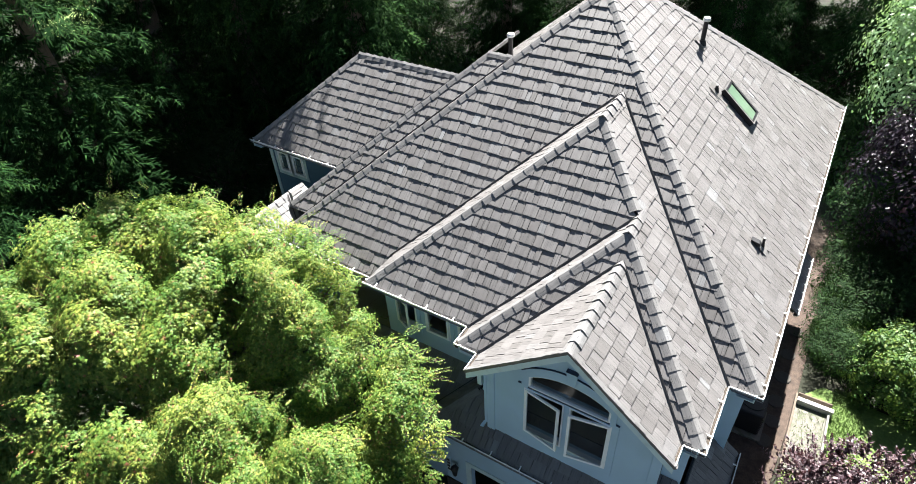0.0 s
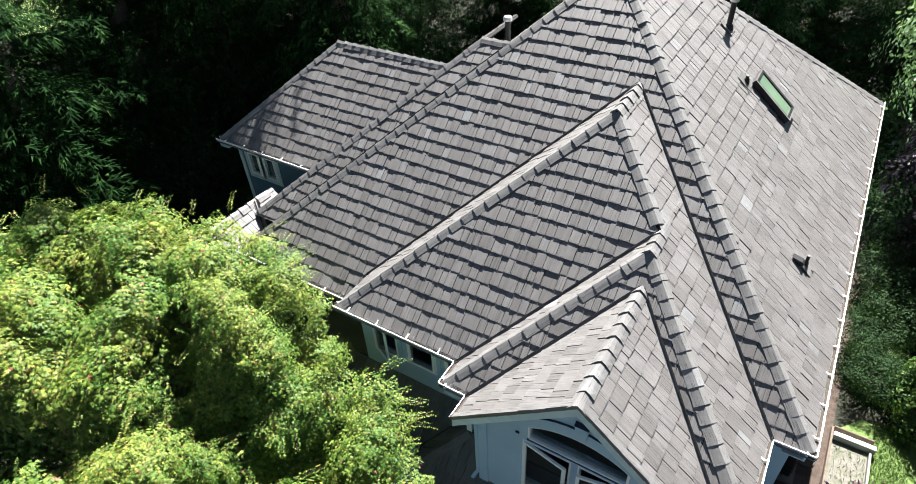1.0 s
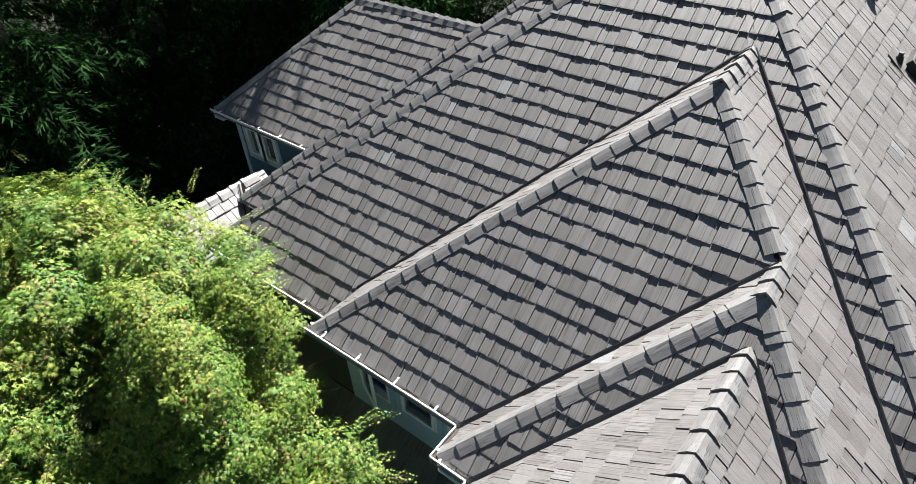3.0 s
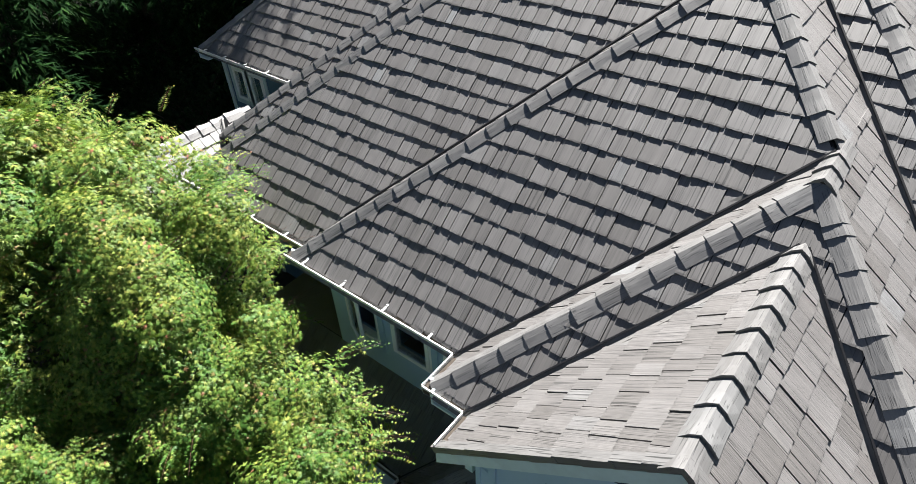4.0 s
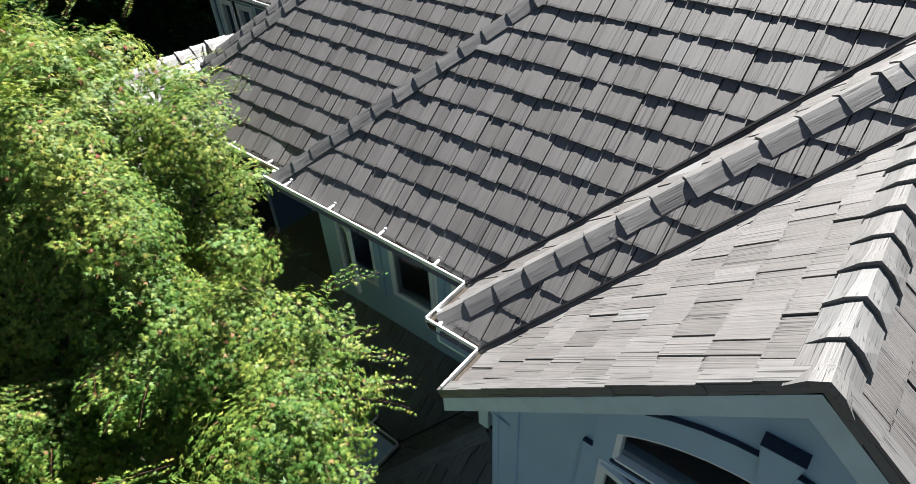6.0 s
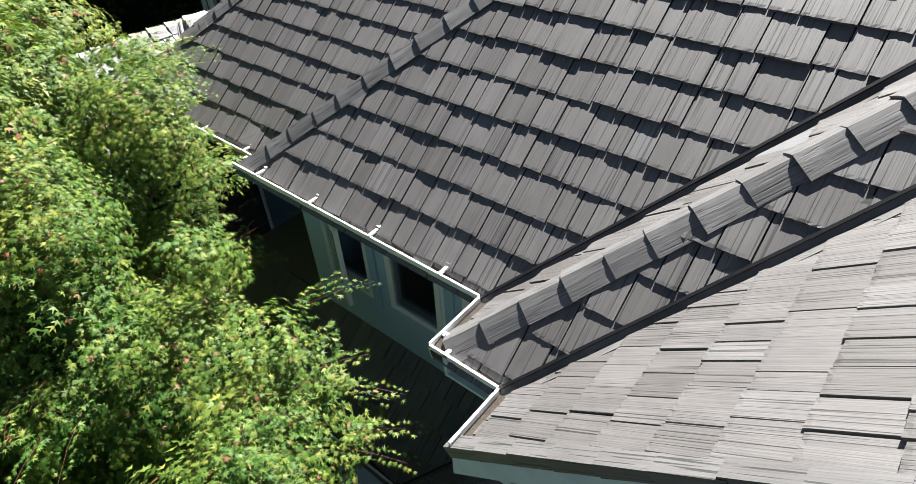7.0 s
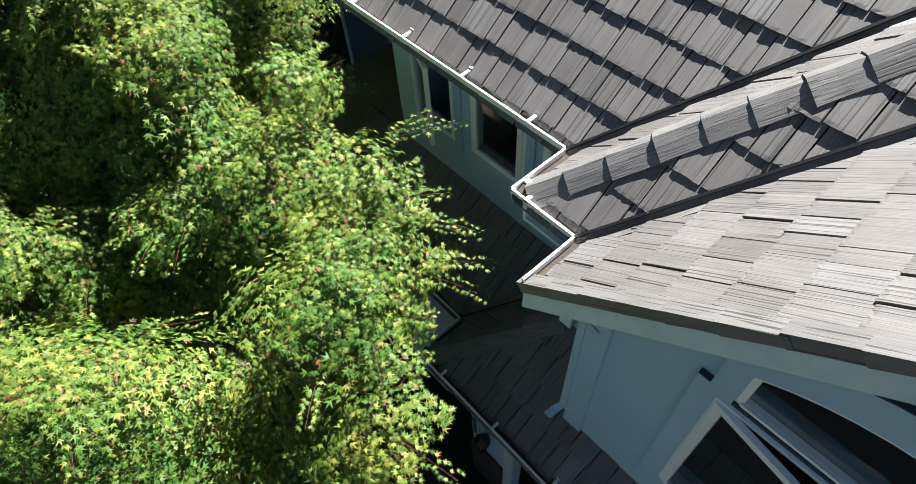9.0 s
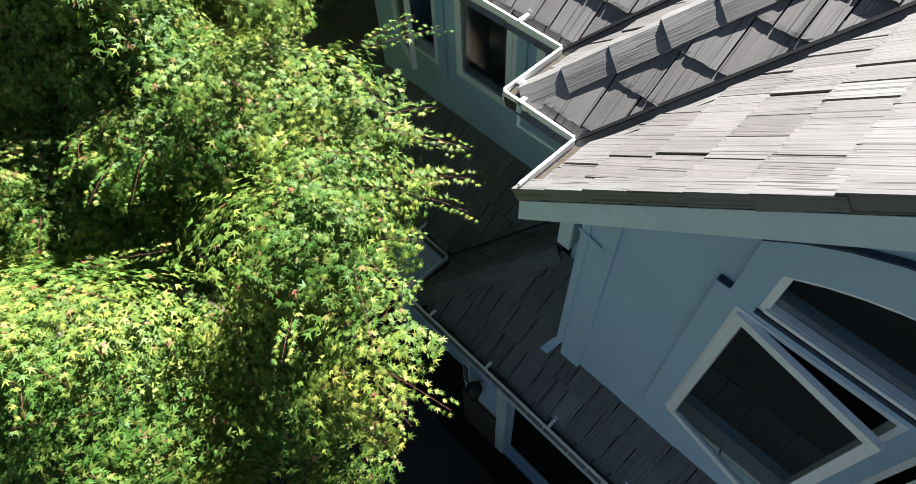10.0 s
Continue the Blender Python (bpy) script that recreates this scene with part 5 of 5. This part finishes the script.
def tuft_leaves(rng, centres, radii, up, counts, droop, thick):
    """Leaves on rounded tufts whose rim splits into hanging fingers: places, facings and headings."""
    P, Nn, Hh = [], [], []
    for c, r, o, cnt in zip(centres, radii, up, counts):
        o = o / np.linalg.norm(o)
        t = np.cross(o, [0.3, 0.9, 0.2])
        t /= np.linalg.norm(t)
        b = np.cross(o, t)
        fingers = rng.integers(5, 8)
        phase = rng.uniform(0, 2 * np.pi)
        a = rng.uniform(0, 2 * np.pi, cnt)
        # more leaves along the fingers than between them
        a = a + 0.55 / fingers * np.sin(fingers * a + phase)
        q = rng.uniform(0, 1, cnt) ** 0.5
        ridge = np.cos(fingers * a + phase - np.pi)
        d = np.cos(a)[:, None] * t + np.sin(a)[:, None] * b
        reach = q * r * (1 + 0.24 * ridge * q + 0.12 * np.sin(2 * a + c[0] * 5))
        sag = -droop * r * q ** 2.1 + 0.10 * r * ridge * q
        P.append(c + d * reach[:, None] + o * (sag + rng.normal(0, thick, cnt))[:, None])
        Nn.append(o + d * (q * 0.55)[:, None] + rng.normal(0, 0.24, (cnt, 3)))
        Hh.append(d + np.array([0, 0, -0.25]) + rng.normal(0, 0.45, (cnt, 3)))
    return np.concatenate(P), np.concatenate(Nn), np.concatenate(Hh)


# the maple in front
MC, MU, MV = np.array([-9.3, 6.1]), np.array([0.962, 0.272]), np.array([-0.272, 0.962])


def maple_top(x, y):
    dx, dy = x + 10.65, y - 7.66
    return 6.45 - 0.0535 * dx * dx - 0.155 * dy * dy + 0.0416 * dx * dy


CLEFTS = [[(-7.0, 6.1), (-6.6, 6.8), (-6.15, 7.35), (-6.2, 7.9), (-6.15, 8.35)], [(-8.2, 6.4), (-9.2, 5.5), (-10.8, 4.8)], [(-6.4, 8.25), (-7.4, 8.75), (-8.3, 8.8)],
          [(-5.4, 7.05), (-5.6, 7.3)], [(-10.2, 7.6), (-11.4, 7.0)], [(-7.4, 4.2), (-8.3, 3.6)], [(-9.3, 8.0), (-9.0, 7.2)], [(-5.75, 7.5), (-5.6, 7.1), (-5.3, 6.95)], [(-4.9, 6.85), (-4.5, 6.8)], [(-6.25, 8.3), (-6.3, 8.7)], [(-5.3, 7.25), (-5.1, 7.0), (-4.75, 6.9), (-4.4, 6.9)]]


def cleft(x, y):
    """Distance to the nearest gap between the crown's tiers."""
    best = 9.0
    p = np.array([x, y])
    for line in CLEFTS:
        for a, b in zip(line, line[1:]):
            a, b = np.array(a), np.array(b)
            t = min(max(float((p - a) @ (b - a) / ((b - a) @ (b - a))), 0), 1)
            best = min(best, float(np.linalg.norm(p - a - t * (b - a))))
    return best


def lump_centres():
    rng = np.random.default_rng(17)
    out = []
    for _ in range(3000):
        a, q = rng.uniform(0, 2 * np.pi), math.sqrt(rng.uniform(0, 1))
        g = MC + MU * (5.6 * q * math.cos(a)) + MV * (4.0 * q * math.sin(a))
        if all(np.hypot(*(g - c)) > 1.15 for c in out):
            out.append(g)
    return np.array(out)


LUMPS = lump_centres()


def maple_skin(x, y):
    """Height of the crown's lumpy outside: rounded sprays with deep gaps between them."""
    d = np.sort(np.hypot(LUMPS[:, 0] - x, LUMPS[:, 1] - y))
    wob = noise.noise((x * 1.1, y * 1.1, 3.0)) * 0.42 + noise.noise((x * 2.6, y * 2.6, 8.0)) * 0.2
    z = maple_top(x, y) + 0.1 + wob - 0.2 * min(d[0] / 0.85, 1.3) ** 2
    z -= 0.5 * math.exp(-((d[1] - d[0]) / 0.22) ** 2)
    # a lower tier lies behind the high one
    z -= 1.5 * math.exp(-((x + 7.5) / 1.5) ** 4 - ((y - 7.05) / 0.72) ** 4)
    z += 0.35 * math.exp(-((x + 7.5) / 1.5) ** 4 - ((y - 8.3) / 0.5) ** 4)
    z += 0.10 * min(max((x + 6.0) / 0.5, 0), 1) * min(max((y - 7.8) / 0.5, 0), 1)
    return z - 1.4 * math.exp(-(cleft(x, y) / 0.36) ** 2)


# the crown's edge towards the house, in plan
EDGE = [(-4.6, 2.0), (-4.2, 6.0), (-4.15, 7.0), (-4.1, 7.7), (-4.45, 8.15), (-4.75, 8.55), (-5.1, 8.85), (-5.8, 8.9), (-6.2, 8.95), (-6.8, 9.1), (-7.4, 9.55), (-8.0, 10.0), (-9.6, 10.05), (-10.4, 9.75), (-16, 9.2), (-16, 2.0)]


def edge_distance(x, y):
    """Distance inside the crown's edge (negative outside)."""
    best, inside = 99.0, False
    for (ax, ay), (bx, by) in zip(EDGE, EDGE[1:] + EDGE[:1]):
        t = min(max(((x - ax) * (bx - ax) + (y - ay) * (by - ay)) / ((bx - ax) ** 2 + (by - ay) ** 2), 0), 1)
        best = min(best, math.hypot(x - ax - t * (bx - ax), y - ay - t * (by - ay)))
        if (ay > y) != (by > y) and x < ax + (y - ay) / (by - ay) * (bx - ax):
            inside = not inside
    return best if inside else -best


def build_maple():
    rng = np.random.default_rng(11)
    tree = thing("maple_tree", (-9.3, 6.2, -0.9), "spreading maple with fresh yellow-green star-shaped leaves", "tree")
    bm = bmesh.new()
    add_tube(bm, [(-9.3, 6.2, -1.0), (-9.35, 6.25, 0.2), (-9.25, 6.3, 1.3), (-9.3, 6.35, 2.3)], 0.2, 10, [0.3, 0.22, 0.2, 0.17])
    trunk = under(part("trunk", bm, M_BARK), tree)
    C, R, O = [], [], []
    tries = 0
    while len(C) < 620 and tries < 16000:
        tries += 1
        a, q = rng.uniform(0, 2 * np.pi), math.sqrt(rng.uniform(0, 1))
        g = MC + MU * (5.4 * q * math.cos(a)) + MV * (3.95 * q * math.sin(a))
        r = rng.uniform(0.28, 0.54)
        if edge_distance(*g) < 0.62 * r:
            continue
        if any((c[0] - g[0]) ** 2 + (c[1] - g[1]) ** 2 < (0.41 * (r + rr)) ** 2 for c, rr in zip(C, R)):
            continue
        z = maple_skin(*g) + rng.uniform(-0.3, 0.2)
        e = 0.25
        sl = np.array([maple_skin(g[0] - e, g[1]) - maple_skin(g[0] + e, g[1]), maple_skin(g[0], g[1] - e) - maple_skin(g[0], g[1] + e)]) / (2 * e)
        sl = np.clip(sl, -0.8, 0.8)
        C.append(np.array([g[0], g[1], z]))
        R.append(r)
        O.append(np.array([sl[0] * 0.6 + (g - MC)[0] * 0.05, sl[1] * 0.6 + (g - MC)[1] * 0.06, 1.0]))
    n_top = len(C)
    for i in range(n_top):
        for lo, hi, rim in ((0.09, 0.13, 0.2), (0.3, 0.55, 0.55), (0.75, 1.1, 0.95)):
            if edge_distance(C[i][0], C[i][1]) > rim:
                c = C[i] + rng.normal(0, 0.15, 3) * [1, 1, 0.3]
                c[2] -= rng.uniform(lo, hi)
                C.append(c)
                R.append(R[i] * (0.9 if hi < 0.2 else 1.2))
                O.append(O[i])
    n_under = len(C)
    # hanging sprays round the rim that faces away from the house
    for i in range(46):
        a = 2 * np.pi * i / 46 + rng.uniform(-0.05, 0.05)
        g = MC + MU * (5.1 * math.cos(a)) + MV * (3.6 * math.sin(a))
        if edge_distance(*g) < 0.5 or (g[0] > -6.5 and g[1] > 6.5):
            continue
        for dz in (0.7, 1.4, 2.1):
            C.append(np.array([g[0] + rng.normal(0, 0.2) - (g - MC)[0] * 0.05 * dz, g[1] + rng.normal(0, 0.2) - (g - MC)[1] * 0.05 * dz, maple_top(*g) - dz]))
            R.append(0.6)
            O.append(np.array([(g - MC)[0] * 0.25, (g - MC)[1] * 0.3, 0.8]))
    dens, sizes = [], []
    for i, (c, r) in enumerate(zip(C, R)):
        close = c[0] > -8.9 and c[1] > 4.6
        if i < n_top:
            k, s = (1250, 0.040) if close else (640, 0.054)
        elif i < n_under:
            k, s = (520, 0.050) if close else (260, 0.08)
        else:
            k, s = 300, 0.06
        cnt = int(k * r * r / 0.36 * 1.25)
        dens.append(cnt)
        sizes.append(rng.uniform(0.72, 1.25, cnt) * s)
    P, Nn, Hh = tuft_leaves(rng, C, R, O, dens, 0.42, 0.035)
    size = np.concatenate(sizes)
    outer = np.arange(len(P)) < sum(dens[:n_top])
    # loose leading shoots that stand out from the sprays
    twigs, shoots = [], ([], [], [], [])
    for i in range(n_top):
        if cleft(C[i][0], C[i][1]) < 0.4:
            continue
        for j in range(3 if C[i][0] > -8.9 else 1):
            g = C[i][:2] - MC
            d = np.array([g[0] * 0.16, g[1] * 0.2, 0.22]) + rng.normal(0, 0.45, 3)
            d[2] = abs(d[2]) * 0.5 + 0.05
            d /= np.linalg.norm(d)
            ln = rng.uniform(0.25, 0.6)
            a0 = C[i] + d * R[i] * 0.6
            t = np.linspace(0.05, 1, 15)
            line = a0 + d * (ln * t)[:, None] + np.array([0, 0, -0.18]) * (ln * t * t)[:, None]
            twigs.append((Vector(a0), Vector(line[7]), Vector(line[-1])))
            sd = np.cross(d, [0, 0, 1.0])
            for s in (-1, 1):
                off = sd * s * rng.uniform(0.015, 0.05, 15)[:, None]
                shoots[0].append(line + off)
                shoots[1].append(np.array([0, 0, 1.0]) + rng.normal(0, 0.35, (15, 3)))
                shoots[2].append(d * 0.6 + sd * s + rng.normal(0, 0.3, (15, 3)))
                shoots[3].append(rng.uniform(0.028, 0.046, 15) * (1.1 - 0.4 * t))
    P, Nn, Hh, size = (np.concatenate([whole, *more]) for whole, more in zip((P, Nn, Hh, size), shoots))
    outer = np.concatenate([outer, np.ones(len(P) - len(outer), bool)])
    keep = ~((P[:, 1] > 9.3 + 0.5 * (P[:, 0] < -7.4)) & (P[:, 2] < 5.25))
    for nm, pick, shape, faces, grow, lab in (("crown", keep & outer, STAR, STAR_FACES, 1.0, "dense star-shaped leaves in drooping tiers"), ("inner_crown", keep & ~outer, TRIO, TRIO_FACES, 1.0, "shaded leaves inside the crown")):
        me = leaves(nm, P[pick] - np.array(tree.location), Nn[pick], Hh[pick], size[pick] * grow, shape, faces, M_MAPLE)
        crown = new(nm, me)
        crown.parent = tree
        tagged(crown, kind="stuff", label=lab)
    # limbs to the pads
    for i in range(0, n_top, 7):
        c = Vector(C[i])
        s = Vector((-9.3, 6.35, rng.uniform(1.2, 2.3)))
        mid = s.lerp(c, 0.55) + Vector((0, 0, 0.1))
        bm = bmesh.new()
        add_tube(bm, [s, s.lerp(mid, 0.5) + Vector((0, 0, 0.15)), mid, mid.lerp(c, 0.6) - Vector((0, 0, 0.3)), c - Vector((0, 0, 0.4))], 0.05, 6, [0.085, 0.065, 0.045, 0.025, 0.012])
        under(part("limb", bm, M_BARK), tree)
    for line in twigs:
        bm = bmesh.new()
        add_tube(bm, line, 0.002, 4, [0.0017, 0.0012, 0.0008])
        under(part("twig", bm, M_STEM, None, "thin reddish twigs"), tree)
    return tree


build_maple()


def conifer(seed, height, radius, material):
    """A cedar: straight trunk, tiers of drooping boughs with flat sprays."""
    rng = np.random.default_rng(seed)
    tree = thing("cedar_tree", (0, 0, 0), "tall dark green cedar with drooping boughs", "tree", group="cedars round the house")
    bm = bmesh.new()
    add_tube(bm, [(0, 0, -0.5), (0, 0, height * 0.5), (0, 0, height)], 0.3, 9, [radius * 0.1, radius * 0.06, 0.02])
    part("trunk", bm, M_BARK, tree)
    P, Nn, Hh, S = [], [], [], []
    z = 0.5
    while z < height:
        L = radius * (1 - z / height) ** 0.75 + 0.25
        for j in range(rng.integers(5, 8)):
            a = rng.uniform(0, 2 * np.pi)
            d = np.array([math.cos(a), math.sin(a), 0])
            sd = np.array([-d[1], d[0], 0])
            ln = L * rng.uniform(0.7, 1.12)
            m = max(4, int(ln / 0.15))
            for k in range(m):
                t = (k + 0.7) / m
                c = d * ln * t + np.array([0, 0, z + 0.18 * ln * t - 0.42 * ln * t * t])
                for s in (-1, 1):
                    w = 0.5 * (1 - 0.55 * t) * min(1, ln / 1.5)
                    q = rng.uniform(0.0, 0.7)
                    P.append(c + sd * s * w * q * 0.8 + rng.normal(0, 0.04, 3))
                    Nn.append(np.array([0, 0, 1.0]) + d * 0.35 + rng.normal(0, 0.3, 3))
                    Hh.append(d * 0.65 + sd * s * 0.8 + np.array([0, 0, -0.45]) + rng.normal(0, 0.15, 3))
                    S.append(rng.uniform(0.34, 0.62) * min(1, 0.5 + ln / 3))
        z += 0.42
    me = leaves("crown", np.array(P), np.array(Nn), np.array(Hh), np.array(S), FROND, FROND_FACES, material)
    c = new("crown", me)
    c.parent = tree
    tagged(c, kind="stuff")
    return tree


def broadleaf(name, seed, height, radius, pads, per, leaf, material, label, category="tree", group="", trunk=True, spikes=0):
    """A leafy tree or shrub: trunk, limbs and clumps of leaves with gaps between them."""
    rng = np.random.default_rng(seed)
    tree = thing(name, (0, 0, 0), label, category, group)
    C, R, O = [], [], []
    mid = height * (0.6 if trunk else 0.42)
    for i in range(pads):
        d = rng.normal(0, 1, 3)
        d /= np.linalg.norm(d)
        if d[2] < -0.45:
            d[2] *= -1
        q = rng.uniform(0.55, 1.0) ** 0.6
        c = np.array([0, 0, mid]) + d * q * np.array([radius, radius, (height - mid)]) * rng.uniform(0.85, 1.08)
        C.append(c)
        R.append(radius * rng.uniform(0.2, 0.36))
        O.append(d + np.array([0, 0, 0.8]))
    P, Nn, Hh = pad_leaves(rng, C, R, O, [per] * pads, 0.5, radius * 0.05)
    for i in range(spikes):
        c, o = C[i % pads], O[i % pads]
        d = o / np.linalg.norm(o) + rng.normal(0, 0.3, 3) + [0, 0, 0.5]
        d /= np.linalg.norm(d)
        t = np.linspace(0, 1, 22)
        line = c + d * (0.25 + rng.uniform(0.2, 0.5) * t)[:, None] + rng.normal(0, 0.012, (22, 3))
        P = np.concatenate([P, line])
        side = rng.normal(0, 1, (22, 3))
        Nn = np.concatenate([Nn, d + side])
        Hh = np.concatenate([Hh, d * 0.8 + side * 0.7])
    me = leaves("crown", P, Nn, Hh, rng.uniform(0.7, 1.3, len(P)) * leaf, KITE, KITE_FACES, material)
    c = new("crown", me)
    c.parent = tree
    tagged(c, kind="stuff")
    bm = bmesh.new()
    add_tube(bm, [(0, 0, -0.4), (0.05, 0, mid * 0.5), (0, 0.05, mid * 1.1)], 0.1, 8, [radius * 0.06 + 0.02, radius * 0.045, 0.02])
    part("trunk", bm, M_BARK, tree)
    for i in range(0, pads, 4):
        bm = bmesh.new()
        s = Vector((0, 0, mid * rng.uniform(0.3, 0.9)))
        e = Vector(C[i])
        add_tube(bm, [s, s.lerp(e, 0.5) + Vector((0, 0, 0.08 * height)), e], 0.03, 5, [radius * 0.025, radius * 0.016, 0.006])
        part("limb", bm, M_BARK, tree)
    return tree


def scatter(protos, spots, seed):
    """The first tree of each kind moves to its spot, the others are copies of them."""
    rng = random.Random(seed)
    used = set()
    for x, y, i, s in spots:
        m = pose(x, y, ground_height(x, y) - 0.05, rng.uniform(-2, 2), rng.uniform(-2, 2), rng.uniform(0, 360)) @ Matrix.Scale(s, 4)
        if i not in used:
            used.add(i)
            protos[i].matrix_basis = m
        else:
            ob = copy_thing(protos[i], m)
            ob.matrix_basis = m


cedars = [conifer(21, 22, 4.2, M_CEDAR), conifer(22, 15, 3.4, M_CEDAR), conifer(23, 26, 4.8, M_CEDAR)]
spots = [(-15.6, 20.0, 0, 1.05), (-20.5, 11.5, 1, 1.15), (-23.5, 16.5, 2, 0.95), (-20.0, 25.5, 2, 0.9), (-27, 10.0, 0, 1.0), (-30, 19, 2, 1.0), (-15, 30.5, 0, 0.85), (-9.5, 28.5, 1, 0.85),
         (-3.8, 30, 1, 0.9), (-11, 36, 0, 1.0), (-23, 31, 2, 1.0), (-26, 24, 0, 1.1), (-33, 14, 0, 1.2), (-18.0, 6.5, 1, 0.75), (9.5, 44, 0, 1.0), (-24, 4.0, 0, 0.95),
         # cedars with y below 0 are unseen, added to block low southern skylight
         (-2, 38, 0, 1.0), (-17, 38, 2, 1.1), (-35, 25, 2, 1.1), (14, 30, 1, 1.2), (-21, -4, 2, 1.0), (12, -10, 0, 1.1), (-4, -24, 2, 1.1), (18, 8, 2, 1.0),
         (2.2, 32.5, 0, 1.0), (4, 47, 2, 1.0), (-8, 43, 2, 1.1), (-27, 36, 2, 1.1), (-32, 30, 0, 1.2), (-40, 34, 2, 1.1), (-21.0, 19.0, 1, 1.1), (-5.5, 34.5, 0, 0.9)]
scatter(cedars, spots, 5)
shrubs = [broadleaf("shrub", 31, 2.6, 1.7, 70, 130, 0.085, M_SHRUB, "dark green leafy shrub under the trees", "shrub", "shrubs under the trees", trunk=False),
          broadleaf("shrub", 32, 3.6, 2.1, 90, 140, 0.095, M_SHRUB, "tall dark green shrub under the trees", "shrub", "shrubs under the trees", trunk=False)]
spots = [(-16.5, 14.5, 0, 1.0), (-17.5, 17.0, 1, 1.0), (-19.5, 15.0, 1, 1.1), (-16.2, 10.2, 1, 1.0), (-18.5, 9.0, 0, 1.2), (-21.5, 8.0, 1, 1.1), (-22.5, 13.6, 0, 1.3), (-14.5, 23.0, 1, 1.1), (-11.5, 25.0, 0, 1.3),
         (-7.0, 25.2, 1, 1.0), (-4.0, 26.0, 0, 1.3), (-0.5, 26.5, 1, 1.1), (2.2, 27.0, 1, 1.1), (-12.5, 20.5, 0, 1.1), (-17.5, 21.5, 1, 1.0), (-24.5, 20.0, 1, 1.2), (-26.0, 12.5, 1, 1.1), (-28.5, 16.5, 0, 1.4), (-31, 9.0, 1, 1.3),
         (-6.0, 30.0, 1, 1.2), (0.5, 33.5, 1, 1.3), (5.0, 29.5, 0, 1.4), (-16, 3.0, 0, 1.2), (-19, 1.0, 1, 1.2), (-25, 6, 0, 1.4), (-18.5, 28, 1, 1.2), (-21, 20.5, 0, 1.3), (2.9, 23.5, 0, 1.1), (2.4, 20.8, 0, 0.75), (2.35, 17.2, 0, 0.55), (2.2, 18.4, 0, 0.6), (3.0, 19.4, 0, 0.85), (4.6, 20.0, 1, 0.85), (5.8, 18.0, 0, 1.1), (6.5, 22.5, 1, 1.0), (7.0, 15.0, 1, 1.0)]
scatter(shrubs, spots, 6)
rhodo = broadleaf("rhododendron", 41, 2.3, 1.4, 110, 200, 0.085, M_RHODO, "rounded rhododendron with glossy green leaves beside the lawn", "shrub", trunk=False)
rhodo.matrix_basis = pose(4.0, 16.9, 0.0, 0, 0, 30)
rh2 = copy_thing(rhodo, pose(2.35, 17.9, 0.0, 0, 0, 140) @ Matrix.Scale(0.5, 4))
lime = broadleaf("light_green_tree", 42, 7.5, 3.0, 190, 170, 0.105, M_LIME, "sunlit pale green broad-leaved tree", "tree")
lime.matrix_basis = pose(4.1, 26.2, 0.0, 0, 0, 0) @ Matrix.Scale(1.25, 4)
plum = broadleaf("purple_plum_tree", 43, 4.6, 2.0, 130, 130, 0.09, M_SHADEDPLUM, "purple-leaved plum tree behind the house corner, leaves darkened for shade", "tree", "purple plums")
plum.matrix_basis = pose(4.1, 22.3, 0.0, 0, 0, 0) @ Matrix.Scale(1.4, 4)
plum2 = broadleaf("purple_plum_shrub", 44, 2.4, 1.8, 120, 110, 0.085, M_PLUM, "purple-leaved plum shrub beside the lawn", "shrub", "purple plums", trunk=False, spikes=420)
plum2.matrix_basis = pose(3.2, 11.9, -0.1, 0, 0, 0)
